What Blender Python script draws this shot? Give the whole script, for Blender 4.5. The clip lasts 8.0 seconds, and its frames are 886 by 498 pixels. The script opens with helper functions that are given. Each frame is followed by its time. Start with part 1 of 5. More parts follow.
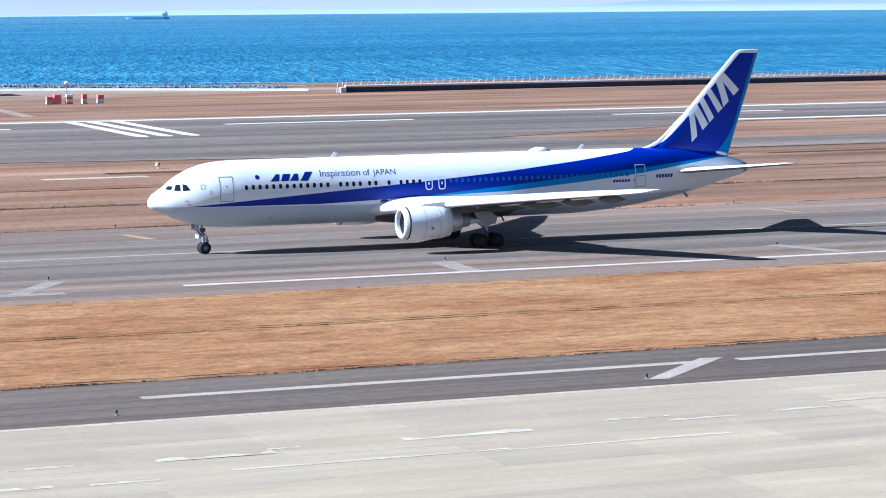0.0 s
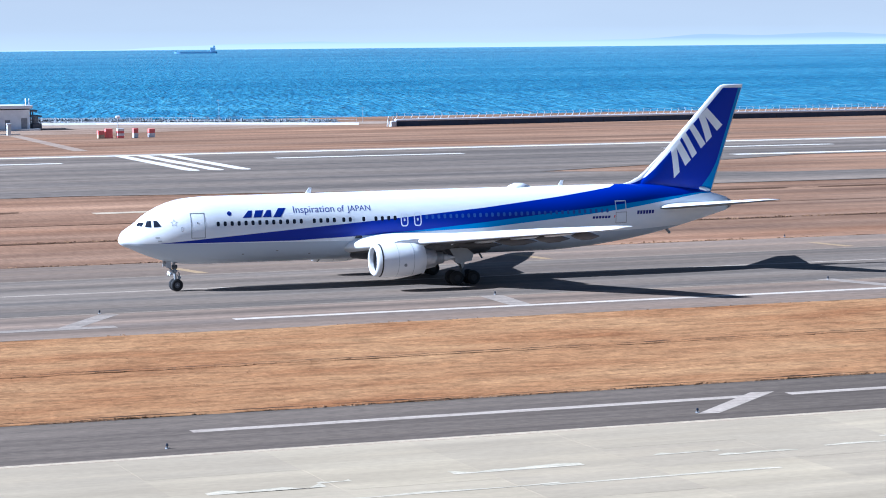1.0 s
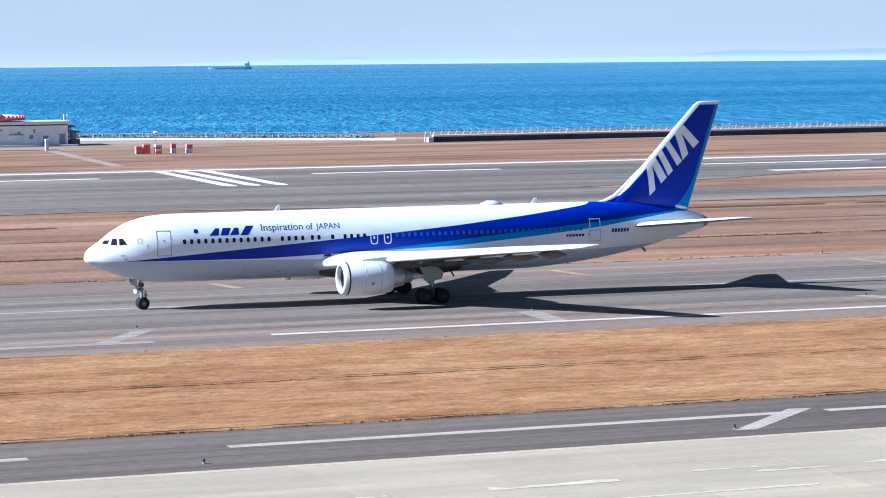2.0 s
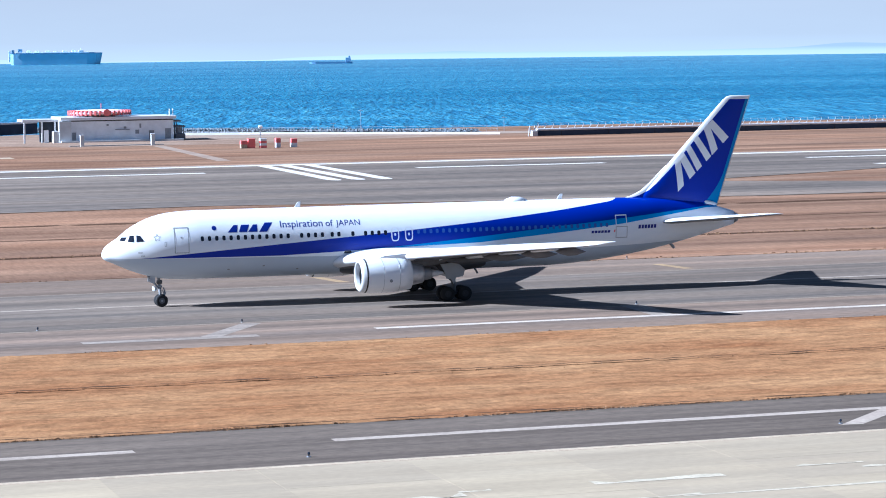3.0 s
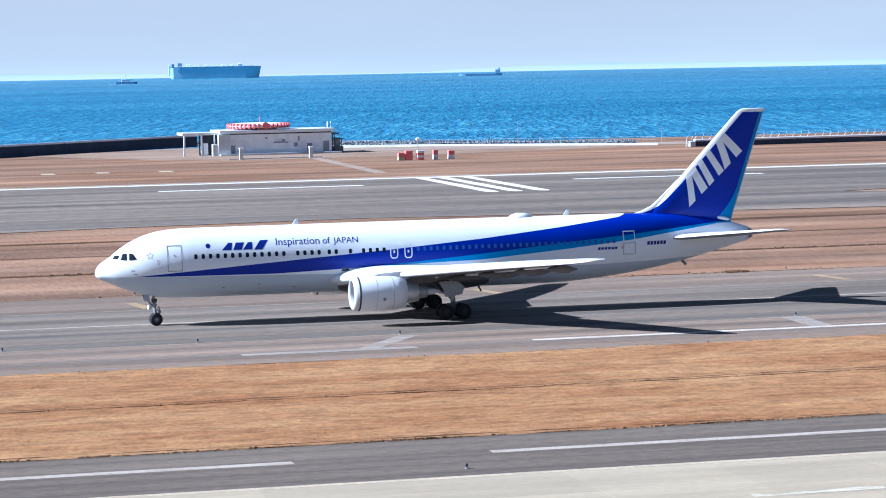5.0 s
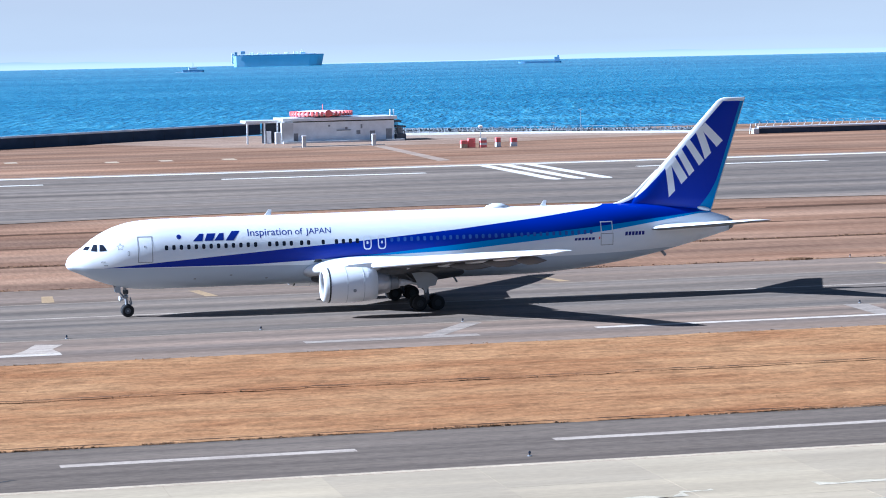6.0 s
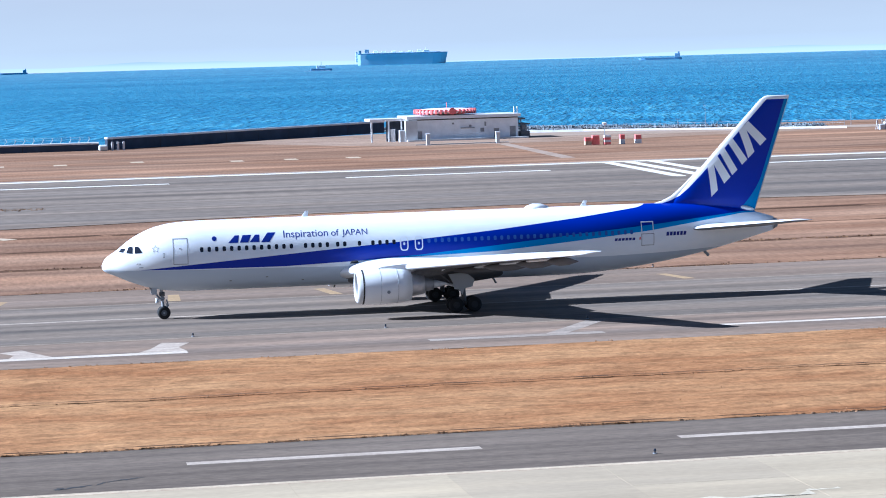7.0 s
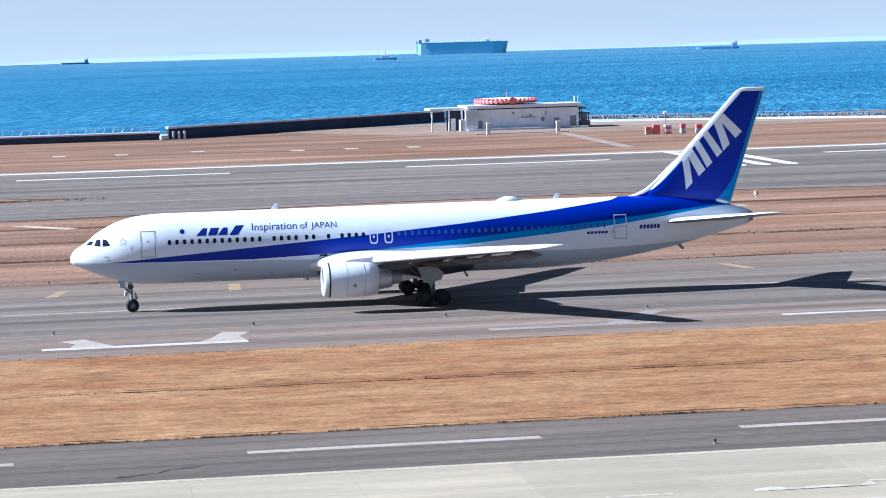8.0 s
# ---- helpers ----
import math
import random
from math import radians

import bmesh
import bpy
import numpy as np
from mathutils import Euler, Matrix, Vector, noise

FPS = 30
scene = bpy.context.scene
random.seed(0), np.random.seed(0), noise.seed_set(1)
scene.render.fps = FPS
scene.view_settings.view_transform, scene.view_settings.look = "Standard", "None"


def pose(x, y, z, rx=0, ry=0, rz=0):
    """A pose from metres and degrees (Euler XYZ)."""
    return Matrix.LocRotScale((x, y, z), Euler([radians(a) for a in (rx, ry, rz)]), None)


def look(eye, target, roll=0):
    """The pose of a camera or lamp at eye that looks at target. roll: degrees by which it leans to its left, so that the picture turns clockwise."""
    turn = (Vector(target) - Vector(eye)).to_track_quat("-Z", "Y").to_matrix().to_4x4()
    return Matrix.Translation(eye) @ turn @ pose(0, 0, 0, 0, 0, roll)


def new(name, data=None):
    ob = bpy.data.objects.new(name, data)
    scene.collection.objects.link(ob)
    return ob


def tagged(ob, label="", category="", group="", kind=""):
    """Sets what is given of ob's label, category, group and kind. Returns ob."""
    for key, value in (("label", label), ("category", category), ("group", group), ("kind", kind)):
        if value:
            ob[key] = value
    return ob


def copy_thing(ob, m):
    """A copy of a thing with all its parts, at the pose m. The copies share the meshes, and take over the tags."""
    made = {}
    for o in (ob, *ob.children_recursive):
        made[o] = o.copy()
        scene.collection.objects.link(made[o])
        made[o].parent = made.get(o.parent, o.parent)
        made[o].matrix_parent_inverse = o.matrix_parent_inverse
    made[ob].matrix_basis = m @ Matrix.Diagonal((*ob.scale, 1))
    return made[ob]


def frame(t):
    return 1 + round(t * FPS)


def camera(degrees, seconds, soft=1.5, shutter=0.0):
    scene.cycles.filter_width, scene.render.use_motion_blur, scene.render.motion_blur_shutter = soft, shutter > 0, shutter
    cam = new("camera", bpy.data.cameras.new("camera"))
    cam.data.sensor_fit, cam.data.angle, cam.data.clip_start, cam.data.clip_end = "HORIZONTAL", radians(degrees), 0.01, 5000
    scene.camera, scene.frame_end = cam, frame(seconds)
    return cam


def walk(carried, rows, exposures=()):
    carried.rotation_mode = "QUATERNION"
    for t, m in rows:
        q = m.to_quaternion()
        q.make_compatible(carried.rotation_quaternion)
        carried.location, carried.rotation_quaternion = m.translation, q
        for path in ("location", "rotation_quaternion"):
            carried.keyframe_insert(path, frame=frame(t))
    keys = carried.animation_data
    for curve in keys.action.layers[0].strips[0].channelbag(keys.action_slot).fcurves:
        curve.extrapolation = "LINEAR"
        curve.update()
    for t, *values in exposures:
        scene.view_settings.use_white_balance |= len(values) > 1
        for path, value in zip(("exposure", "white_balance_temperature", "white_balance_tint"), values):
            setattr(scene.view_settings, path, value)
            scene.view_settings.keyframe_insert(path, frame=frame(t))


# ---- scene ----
cam = camera(19.208, 8.0, soft=1.0)
EYE = 19.746
# seconds, turn to the right, tilt, lean to the right
TURNS = [
    (0.0, 21.926, -5.297, 0.461),
    (0.5, 21.196, -5.050, 0.366),
    (1.0, 20.832, -4.548, 0.519),
    (1.5, 20.513, -4.153, 0.415),
    (1.7, 20.280, -4.153, 0.430),
    (2.8, 18.547, -4.323, 0.690),
    (3.0, 17.738, -4.308, 0.694),
    (3.5, 16.923, -4.265, 0.835),
    (4.0, 15.845, -3.968, 0.994),
    (4.5, 15.103, -3.924, 1.076),
    (4.7, 14.683, -3.942, 1.080),
    (5.8, 13.452, -4.198, 1.190),
    (6.0, 12.907, -4.247, 1.219),
    (6.5, 11.322, -4.288, 1.400),
    (7.0, 10.181, -4.234, 1.592),
    (7.5, 9.484, -4.345, 1.612),
    (8.0, 8.854, -4.429, 1.637),
]
walk(cam, [(t, pose(0, 0, EYE, 90 + tilt, 0, -turn) @ pose(0, 0, 0, 0, 0, -lean)) for t, turn, tilt, lean in TURNS],
     exposures=[(0.0, 1.17, 4800, 10), (8.0, 1.17, 4800, 10)])

# ---- light ----
SUN_WAY = Vector((-1.70, 0.18, 1.0)).normalized()
world = bpy.data.worlds.new("world")
scene.world = world
world.use_nodes = True
wn, wl = world.node_tree.nodes, world.node_tree.links
sky = wn.new("ShaderNodeTexSky")
sky.sky_type = "NISHITA"
sky.sun_disc = False
sky.sun_elevation = math.asin(SUN_WAY.z)
sky.sun_rotation = math.atan2(SUN_WAY.x, SUN_WAY.y)
sky.air_density, sky.dust_density, sky.ozone_density = 1.0, 0.6, 2.0
wl.new(sky.outputs[0], wn["Background"].inputs[0])
wn["Background"].inputs[1].default_value = 0.028
sun = new("sun", bpy.data.lights.new("sun", "SUN"))
sun.data.energy, sun.data.angle, sun.data.color = 5.6, radians(0.53), (1.0, 0.95, 0.87)
sun.matrix_world = look(SUN_WAY * 300, (0, 0, 0))


# ---- materials ----
def material(name, rough=0.8, metal=0.0):
    m = bpy.data.materials.new(name)
    m.use_nodes = True
    b = m.node_tree.nodes["Principled BSDF"]
    b.inputs["Roughness"].default_value, b.inputs["Metallic"].default_value = rough, metal
    return m, m.node_tree.nodes, m.node_tree.links, b


def noise_of(nodes, links, coord, scale, detail=4.0, rough=0.55, turn=0.0):
    """A noise over the coordinates, stretched by a scale on each axis; gives its factor."""
    mp = nodes.new("ShaderNodeMapping")
    mp.inputs["Scale"].default_value = scale
    if turn:
        spin = nodes.new("ShaderNodeMapping")
        spin.inputs["Rotation"].default_value[2] = radians(turn)
        links.new(coord, spin.inputs[0])
        coord = spin.outputs[0]
    links.new(coord, mp.inputs[0])
    n = nodes.new("ShaderNodeTexNoise")
    n.inputs["Scale"].default_value, n.inputs["Detail"].default_value, n.inputs["Roughness"].default_value = 1.0, detail, rough
    links.new(mp.outputs[0], n.inputs["Vector"])
    return n.outputs["Fac"]


def ramp_of(nodes, links, fac, stops):
    r = nodes.new("ShaderNodeValToRGB")
    e = r.color_ramp.elements
    while len(e) < len(stops):
        e.new(0.5)
    for el, (p, c) in zip(e, stops):
        el.position, el.color = p, (*c, 1) if len(c) == 3 else c
    links.new(fac, r.inputs[0])
    return r.outputs[0]


def mix_of(nodes, links, fac, a, b, kind="MIX"):
    m = nodes.new("ShaderNodeMix")
    m.data_type, m.blend_type = "RGBA", kind
    for sock, val in ((m.inputs[0], fac), (m.inputs[6], a), (m.inputs[7], b)):
        if isinstance(val, bpy.types.NodeSocket):
            links.new(val, sock)
        else:
            sock.default_value = val if isinstance(val, (int, float)) else (*val, 1)
    return m.outputs[2]


def math_of(nodes, links, op, a, b=0.0):
    m = nodes.new("ShaderNodeMath")
    m.operation = op
    for sock, val in ((m.inputs[0], a), (m.inputs[1], b)):
        if isinstance(val, bpy.types.NodeSocket):
            links.new(val, sock)
        else:
            sock.default_value = val
    return m.outputs[0]


def bump_of(nodes, links, b, height, strength, distance):
    n = nodes.new("ShaderNodeBump")
    n.inputs["Strength"].default_value, n.inputs["Distance"].default_value = strength, distance
    links.new(height, n.inputs["Height"])
    links.new(n.outputs[0], b.inputs["Normal"])


def where(nodes):
    return nodes.new("ShaderNodeTexCoord").outputs["Object"]


def mottled(name, dark, light, coarse, fine, rough=0.85, bump=0.0, gloss=0.06, streak=None, grit=0.75, bands=None):
    """A worn surface: broad patches, fine grain and streaks along x."""
    m, n, l, b = material(name, rough)
    c = where(n)
    big = noise_of(n, l, c, coarse, 5)
    small = noise_of(n, l, c, fine, 3, 0.7)
    col = ramp_of(n, l, big, [(0.32, dark), (0.68, light)])
    grain = ramp_of(n, l, small, [(0.3, (0.72, 0.72, 0.72)), (0.7, (1.22, 1.22, 1.22))])
    col = mix_of(n, l, grit, col, grain, "MULTIPLY")
    if streak:
        s = ramp_of(n, l, noise_of(n, l, c, streak, 4), [(0.36, (0.70, 0.70, 0.71)), (0.5, (1.0, 1.0, 1.0)), (0.64, (1.2, 1.19, 1.16))])
        col = mix_of(n, l, 0.8, col, s, "MULTIPLY")
    if bands:
        s = ramp_of(n, l, noise_of(n, l, c, bands, 3, 0.65), [(0.34, (0.72, 0.74, 0.78)), (0.46, (0.98, 0.98, 0.98)), (0.54, (1.02, 1.0, 0.98)), (0.66, (1.26, 1.2, 1.14))])
        col = mix_of(n, l, 0.85, col, s, "MULTIPLY")
    l.new(col, b.inputs["Base Color"])
    b.inputs["Specular IOR Level"].default_value = gloss
    if bump:
        bump_of(n, l, b, small, 0.7, bump)
    return m


def plain(name, colour, rough=0.5, metal=0.0, wear=0.12, scale=3.0):
    """Paint, metal or rubber with slight soiling."""
    m, n, l, b = material(name, rough, metal)
    w = noise_of(n, l, where(n), (scale, scale, scale), 5)
    lo, hi = [tuple(min(1, k * v) for v in colour) for k in (1 - wear, 1 + wear * 0.6)]
    l.new(ramp_of(n, l, w, [(0.3, lo), (0.7, hi)]), b.inputs["Base Color"])
    return m


ASPHALT = mottled("asphalt", (0.114, 0.090, 0.071), (0.168, 0.132, 0.104), (0.02, 0.12, 1), (1.2, 2.5, 1), streak=(0.006, 0.45, 1))
ASPHALT_TAXI = mottled("asphalt_taxiway", (0.147, 0.119, 0.097), (0.218, 0.178, 0.144), (0.015, 0.1, 1), (1.0, 2.0, 1), streak=(0.005, 0.3, 1), bands=(0.0022, 0.22, 1))
ASPHALT_SHOULDER = mottled("asphalt_shoulder", (0.178, 0.133, 0.101), (0.254, 0.190, 0.146), (0.012, 0.12, 1), (1.0, 2.0, 1), streak=(0.004, 0.2, 1), bands=(0.003, 0.35, 1))
ASPHALT_RUNWAY = mottled("asphalt_runway", (0.143, 0.117, 0.097), (0.227, 0.184, 0.149), (0.008, 0.06, 1), (0.5, 0.5, 1), streak=(0.004, 0.16, 1), bands=(0.0016, 0.075, 1))
CONCRETE, _n, _l, _b = material("concrete", 0.9)
_c = _n.new("ShaderNodeTexCoord").outputs["Object"]
_geo = _n.new("ShaderNodeNewGeometry").outputs["Position"]
_big = noise_of(_n, _l, _geo, (0.05, 0.22, 1), 6)
_str = noise_of(_n, _l, _geo, (0.07, 0.5, 1), 6)
_fin = noise_of(_n, _l, _geo, (2.0, 3.0, 1), 3)
_col = ramp_of(_n, _l, _big, [(0.3, (0.340, 0.266, 0.174)), (0.7, (0.430, 0.341, 0.227))])
_col = mix_of(_n, _l, 0.8, _col, ramp_of(_n, _l, _str, [(0.36, (0.9, 0.9, 0.9)), (0.52, (1.0, 1.0, 1.0)), (0.66, (1.14, 1.13, 1.11))]), "MULTIPLY")
_col = mix_of(_n, _l, 0.5, _col, ramp_of(_n, _l, _fin, [(0.3, (0.85, 0.85, 0.85)), (0.7, (1.1, 1.1, 1.1))]), "MULTIPLY")
_rnd = _n.new("ShaderNodeObjectInfo").outputs["Random"]
_col = mix_of(_n, _l, 1.0, _col, ramp_of(_n, _l, _rnd, [(0.0, (0.93, 0.93, 0.94)), (1.0, (1.06, 1.06, 1.04))]), "MULTIPLY")
_l.new(_col, _b.inputs["Base Color"])
DRY_GRASS = mottled("dry_grass", (0.258, 0.116, 0.049), (0.382, 0.212, 0.098), (0.06, 0.16, 1), (2.6, 2.2, 3), 1.0, 0.06, 0.04, streak=(0.42, 1.1, 1), grit=0.95)
DRY_GRASS_FAR = mottled("dry_grass_far", (0.185, 0.10, 0.06), (0.31, 0.19, 0.122), (0.02, 0.09, 1), (2.2, 0.35, 1), 1.0, 0.05, 0.05, streak=(0.012, 0.14, 1), bands=(0.008, 0.05, 1))
TUFT = mottled("straw", (0.27, 0.145, 0.072), (0.40, 0.24, 0.13), (0.3, 0.3, 0.3), (6, 6, 6), 1.0, 0.0, 0.05)
WEED = mottled("dark_weeds", (0.19, 0.11, 0.062), (0.29, 0.175, 0.10), (0.3, 0.3, 0.3), (6, 6, 6), 1.0, 0.0, 0.05)
DITCH = mottled("soil", (0.055, 0.030, 0.018), (0.125, 0.070, 0.042), (0.1, 0.5, 1), (2, 4, 1), 1.0, 0.05, 0.05)
PALE_EARTH = mottled("pale_bare_earth", (0.22, 0.14, 0.095), (0.36, 0.26, 0.19), (0.04, 0.2, 1), (1.5, 0.4, 1), 0.95)
GRAVEL = mottled("pale_gravel", (0.27, 0.195, 0.145), (0.37, 0.285, 0.22), (0.03, 0.2, 1), (0.8, 0.8, 1), 0.95, 0.03, 0.1)
PAINT_WHITE = mottled("white_road_paint", (0.58, 0.53, 0.46), (0.74, 0.68, 0.59), (0.2, 1.2, 1), (3, 3, 1), 0.75)
PAINT_SIDE = mottled("side_line_paint", (0.44, 0.37, 0.30), (0.61, 0.52, 0.43), (0.3, 1.2, 1), (3, 3, 1), 0.8)
PAINT_WORN = mottled("worn_road_paint", (0.345, 0.28, 0.225), (0.48, 0.395, 0.32), (0.3, 1.2, 1), (3, 3, 1), 0.8)
PAINT_YELLOW = mottled("faded_yellow_paint", (0.30, 0.21, 0.12), (0.42, 0.29, 0.16), (0.3, 1.0, 1), (3, 3, 1), 0.75)
PAINT_GHOST = mottled("almost_worn_off_white_paint", (0.25, 0.205, 0.168), (0.36, 0.30, 0.247), (0.3, 1.2, 1), (3, 3, 1), 0.8)
PATCH = mottled("pale_repair_mortar", (0.45, 0.385, 0.28), (0.57, 0.49, 0.365), (0.4, 0.9, 1), (3, 3, 1), 0.9)
PAINT_FAINT = mottled("nearly_worn_off_yellow_paint", (0.23, 0.19, 0.145), (0.34, 0.27, 0.195), (0.3, 1.0, 1), (3, 3, 1), 0.8)
PAINT_TAN = mottled("tan_edge_paint", (0.42, 0.33, 0.23), (0.54, 0.43, 0.31), (0.3, 1.0, 1), (3, 3, 1), 0.8)
WHITE = plain("white_gloss_paint", (0.80, 0.81, 0.83), 0.28, 0.0, 0.05, 0.6)
GREY = plain("light_grey_paint", (0.44, 0.46, 0.49), 0.4, 0.0, 0.08, 0.8)
# underwing grey, darkened further to paint in the shade below the wings
UNDER_GREY = plain("underwing_grey_and_shade", (0.11, 0.115, 0.13), 0.5, 0.0, 0.12, 0.8)
WING_GREY = plain("wing_white_paint", (0.84, 0.855, 0.87), 0.32, 0.0, 0.06, 0.8)
NAVY = plain("deep_blue_paint", (0.003, 0.018, 0.23), 0.45, 0.0, 0.1, 1.0)
DARK = plain("dark_glass", (0.015, 0.018, 0.03), 0.15)
SHADE_BLUE = plain("window_in_blue", (0.06, 0.13, 0.46), 0.25)
STEEL = plain("bare_metal", (0.55, 0.55, 0.57), 0.4, 0.55, 0.15, 2.0)
# grey metal darkened to paint in the shade around the main gear
GEAR_GREY = plain("dark_grey_metal", (0.10, 0.105, 0.115), 0.5, 0.4, 0.25, 2.0)
DULL = plain("dull_grey_metal", (0.30, 0.31, 0.33), 0.55, 0.4, 0.2, 2.0)
SEALANT = plain("crack_sealant", (0.03, 0.028, 0.028), 0.8, 0.0, 0.2, 2.0)
PALE_METAL = plain("pale_worn_metal", (0.62, 0.63, 0.65), 0.5, 0.1, 0.15, 2.0)
BLACK = plain("dark_inside", (0.02, 0.02, 0.025), 0.7)
RUBBER = plain("tyre_rubber", (0.014, 0.014, 0.016), 0.85)
RED = plain("red_paint", (0.80, 0.18, 0.17), 0.55, 0.0, 0.15, 1.0)
WALL_WHITE = plain("weathered_white_wall", (0.86, 0.88, 0.90), 0.8, 0.0, 0.12, 0.5)
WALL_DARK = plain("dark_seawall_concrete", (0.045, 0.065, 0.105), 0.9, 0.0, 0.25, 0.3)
WALL_CAP = plain("pale_concrete_cap", (0.60, 0.62, 0.64), 0.85, 0.0, 0.15, 0.4)
# ship colours are lightened and blued to paint in the sea haze
SHIP_BLUE = plain("hazy_blue_hull", (0.40, 0.63, 0.80), 0.9, 0.0, 0.06, 0.05)
SHIP_PALE = plain("hazy_pale_superstructure", (0.70, 0.80, 0.90), 0.9, 0.0, 0.06, 0.05)
SHIP_DARK = plain("hazy_dark_hull", (0.16, 0.30, 0.48), 0.9, 0.0, 0.06, 0.05)


def curve_in(n, l, x, span, points):
    """A broken line over x: gives its height z (0 to 10)."""
    return math_of(n, l, "MULTIPLY", ramp_of(n, l, math_of(n, l, "DIVIDE", x, span), [(a / span, (z / 10,) * 3) for a, z in points]), 10.0)


# white body with a deep blue and a light blue sash that climb to the tail, grey belly
LIVERY, _n, _l, _b = material("airliner_livery", 0.38)
_b.inputs["Specular IOR Level"].default_value = 0.3
_sep = _n.new("ShaderNodeSeparateXYZ")
_l.new(where(_n), _sep.inputs[0])
_x, _z = _sep.outputs[0], _sep.outputs[2]
_up = curve_in(_n, _l, _x, 60, [(2.6, 3.96), (6.7, 4.28), (13.9, 4.8), (22.8, 5.42), (30.4, 6.02), (37.0, 6.68), (42.3, 7.3), (45.5, 8.2)])
_low = curve_in(_n, _l, _x, 60, [(2.6, 3.97), (13.8, 3.88), (19.3, 4.06), (24.5, 4.36), (30.4, 4.84), (37.0, 5.45), (43.2, 5.93), (51.0, 6.62)])
_lite = curve_in(_n, _l, _x, 60, [(2.6, 3.97), (13.8, 3.88), (19.3, 4.06), (24.0, 4.22), (30.4, 4.38), (37.0, 4.93), (43.2, 5.5), (51.0, 6.5)])
_belly = curve_in(_n, _l, _x, 60, [(0.0, 4.0), (13.8, 3.78), (19.3, 3.66), (40.0, 3.6), (45.0, 3.7), (52.0, 4.0)])
_dirt = noise_of(_n, _l, where(_n), (0.5, 2, 2), 5)
_col = ramp_of(_n, _l, _dirt, [(0.3, (0.82, 0.855, 0.90)), (0.65, (0.87, 0.89, 0.92))])
_col = mix_of(_n, _l, math_of(_n, _l, "LESS_THAN", _z, _belly), _col, (0.52, 0.58, 0.66))
_col = mix_of(_n, _l, math_of(_n, _l, "MULTIPLY", math_of(_n, _l, "GREATER_THAN", _z, _lite), math_of(_n, _l, "LESS_THAN", _z, _low)), _col, (0.02, 0.27, 0.66))
_col = mix_of(_n, _l, math_of(_n, _l, "MULTIPLY", math_of(_n, _l, "GREATER_THAN", _z, _low), math_of(_n, _l, "LESS_THAN", _z, _up)), _col, (0.002, 0.022, 0.34))
_l.new(_col, _b.inputs["Base Color"])

FILLET = ((42.6, 7.15), (43.5, 7.38), (44.5, 7.66), (45.3, 8.03), (46.0, 8.58), (46.75, 9.3), (47.6, 10.1))
# the fin: blue, with a white leading edge and tip and a light blue trailing edge
FIN_PAINT, _n, _l, _b = material("fin_paint", 0.4)
_b.inputs["Specular IOR Level"].default_value = 0.25
_sep = _n.new("ShaderNodeSeparateXYZ")
_l.new(where(_n), _sep.inputs[0])
_x, _z = _sep.outputs[0], _sep.outputs[2]
_lead = math_of(_n, _l, "SUBTRACT", _x, math_of(_n, _l, "ADD", math_of(_n, _l, "MULTIPLY", _z, 0.9494), 38.1))
_trail = math_of(_n, _l, "SUBTRACT", math_of(_n, _l, "ADD", math_of(_n, _l, "MULTIPLY", _z, 0.333), 50.04), _x)
_foot = math_of(_n, _l, "POWER", math_of(_n, _l, "MAXIMUM", math_of(_n, _l, "DIVIDE", math_of(_n, _l, "SUBTRACT", 9.6, _z), 2.6), 0.0), 2.0)
_band = math_of(_n, _l, "ADD", math_of(_n, _l, "MULTIPLY", _foot, 0.85), 0.36)
_col = mix_of(_n, _l, math_of(_n, _l, "LESS_THAN", _trail, _band), (0.002, 0.022, 0.34), (0.02, 0.20, 0.50))
_col = mix_of(_n, _l, math_of(_n, _l, "LESS_THAN", _trail, 0.07), _col, (0.55, 0.62, 0.70))
_high = math_of(_n, _l, "GREATER_THAN", _z, 9.6)
_edge = curve_in(_n, _l, _z, 12, [(z, x - 42) for x, z in FILLET])
_back = math_of(_n, _l, "SUBTRACT", math_of(_n, _l, "SUBTRACT", _x, 42.0), _edge)
_low_white = math_of(_n, _l, "MULTIPLY", math_of(_n, _l, "LESS_THAN", _back, 0.66), math_of(_n, _l, "SUBTRACT", 1.0, _high))
_white = math_of(_n, _l, "ADD", math_of(_n, _l, "MULTIPLY", math_of(_n, _l, "LESS_THAN", _lead, 0.52), _high), _low_white)
_col = mix_of(_n, _l, _white, _col, (0.8, 0.81, 0.83))
_col = mix_of(_n, _l, math_of(_n, _l, "GREATER_THAN", _z, 15.5), _col, (0.8, 0.81, 0.83))
_l.new(_col, _b.inputs["Base Color"])

# the fillet before the fin: white along its leading curve, blue behind
FILLET_PAINT, _n, _l, _b = material("fillet_paint", 0.4)
_b.inputs["Specular IOR Level"].default_value = 0.25
_sep = _n.new("ShaderNodeSeparateXYZ")
_l.new(where(_n), _sep.inputs[0])
_edge = curve_in(_n, _l, _sep.outputs[2], 12, [(z, x - 42) for x, z in FILLET])
_back = math_of(_n, _l, "SUBTRACT", math_of(_n, _l, "SUBTRACT", _sep.outputs[0], 42.0), _edge)
_col = mix_of(_n, _l, math_of(_n, _l, "LESS_THAN", _back, 0.66), (0.002, 0.022, 0.34), (0.8, 0.81, 0.83))
_l.new(_col, _b.inputs["Base Color"])

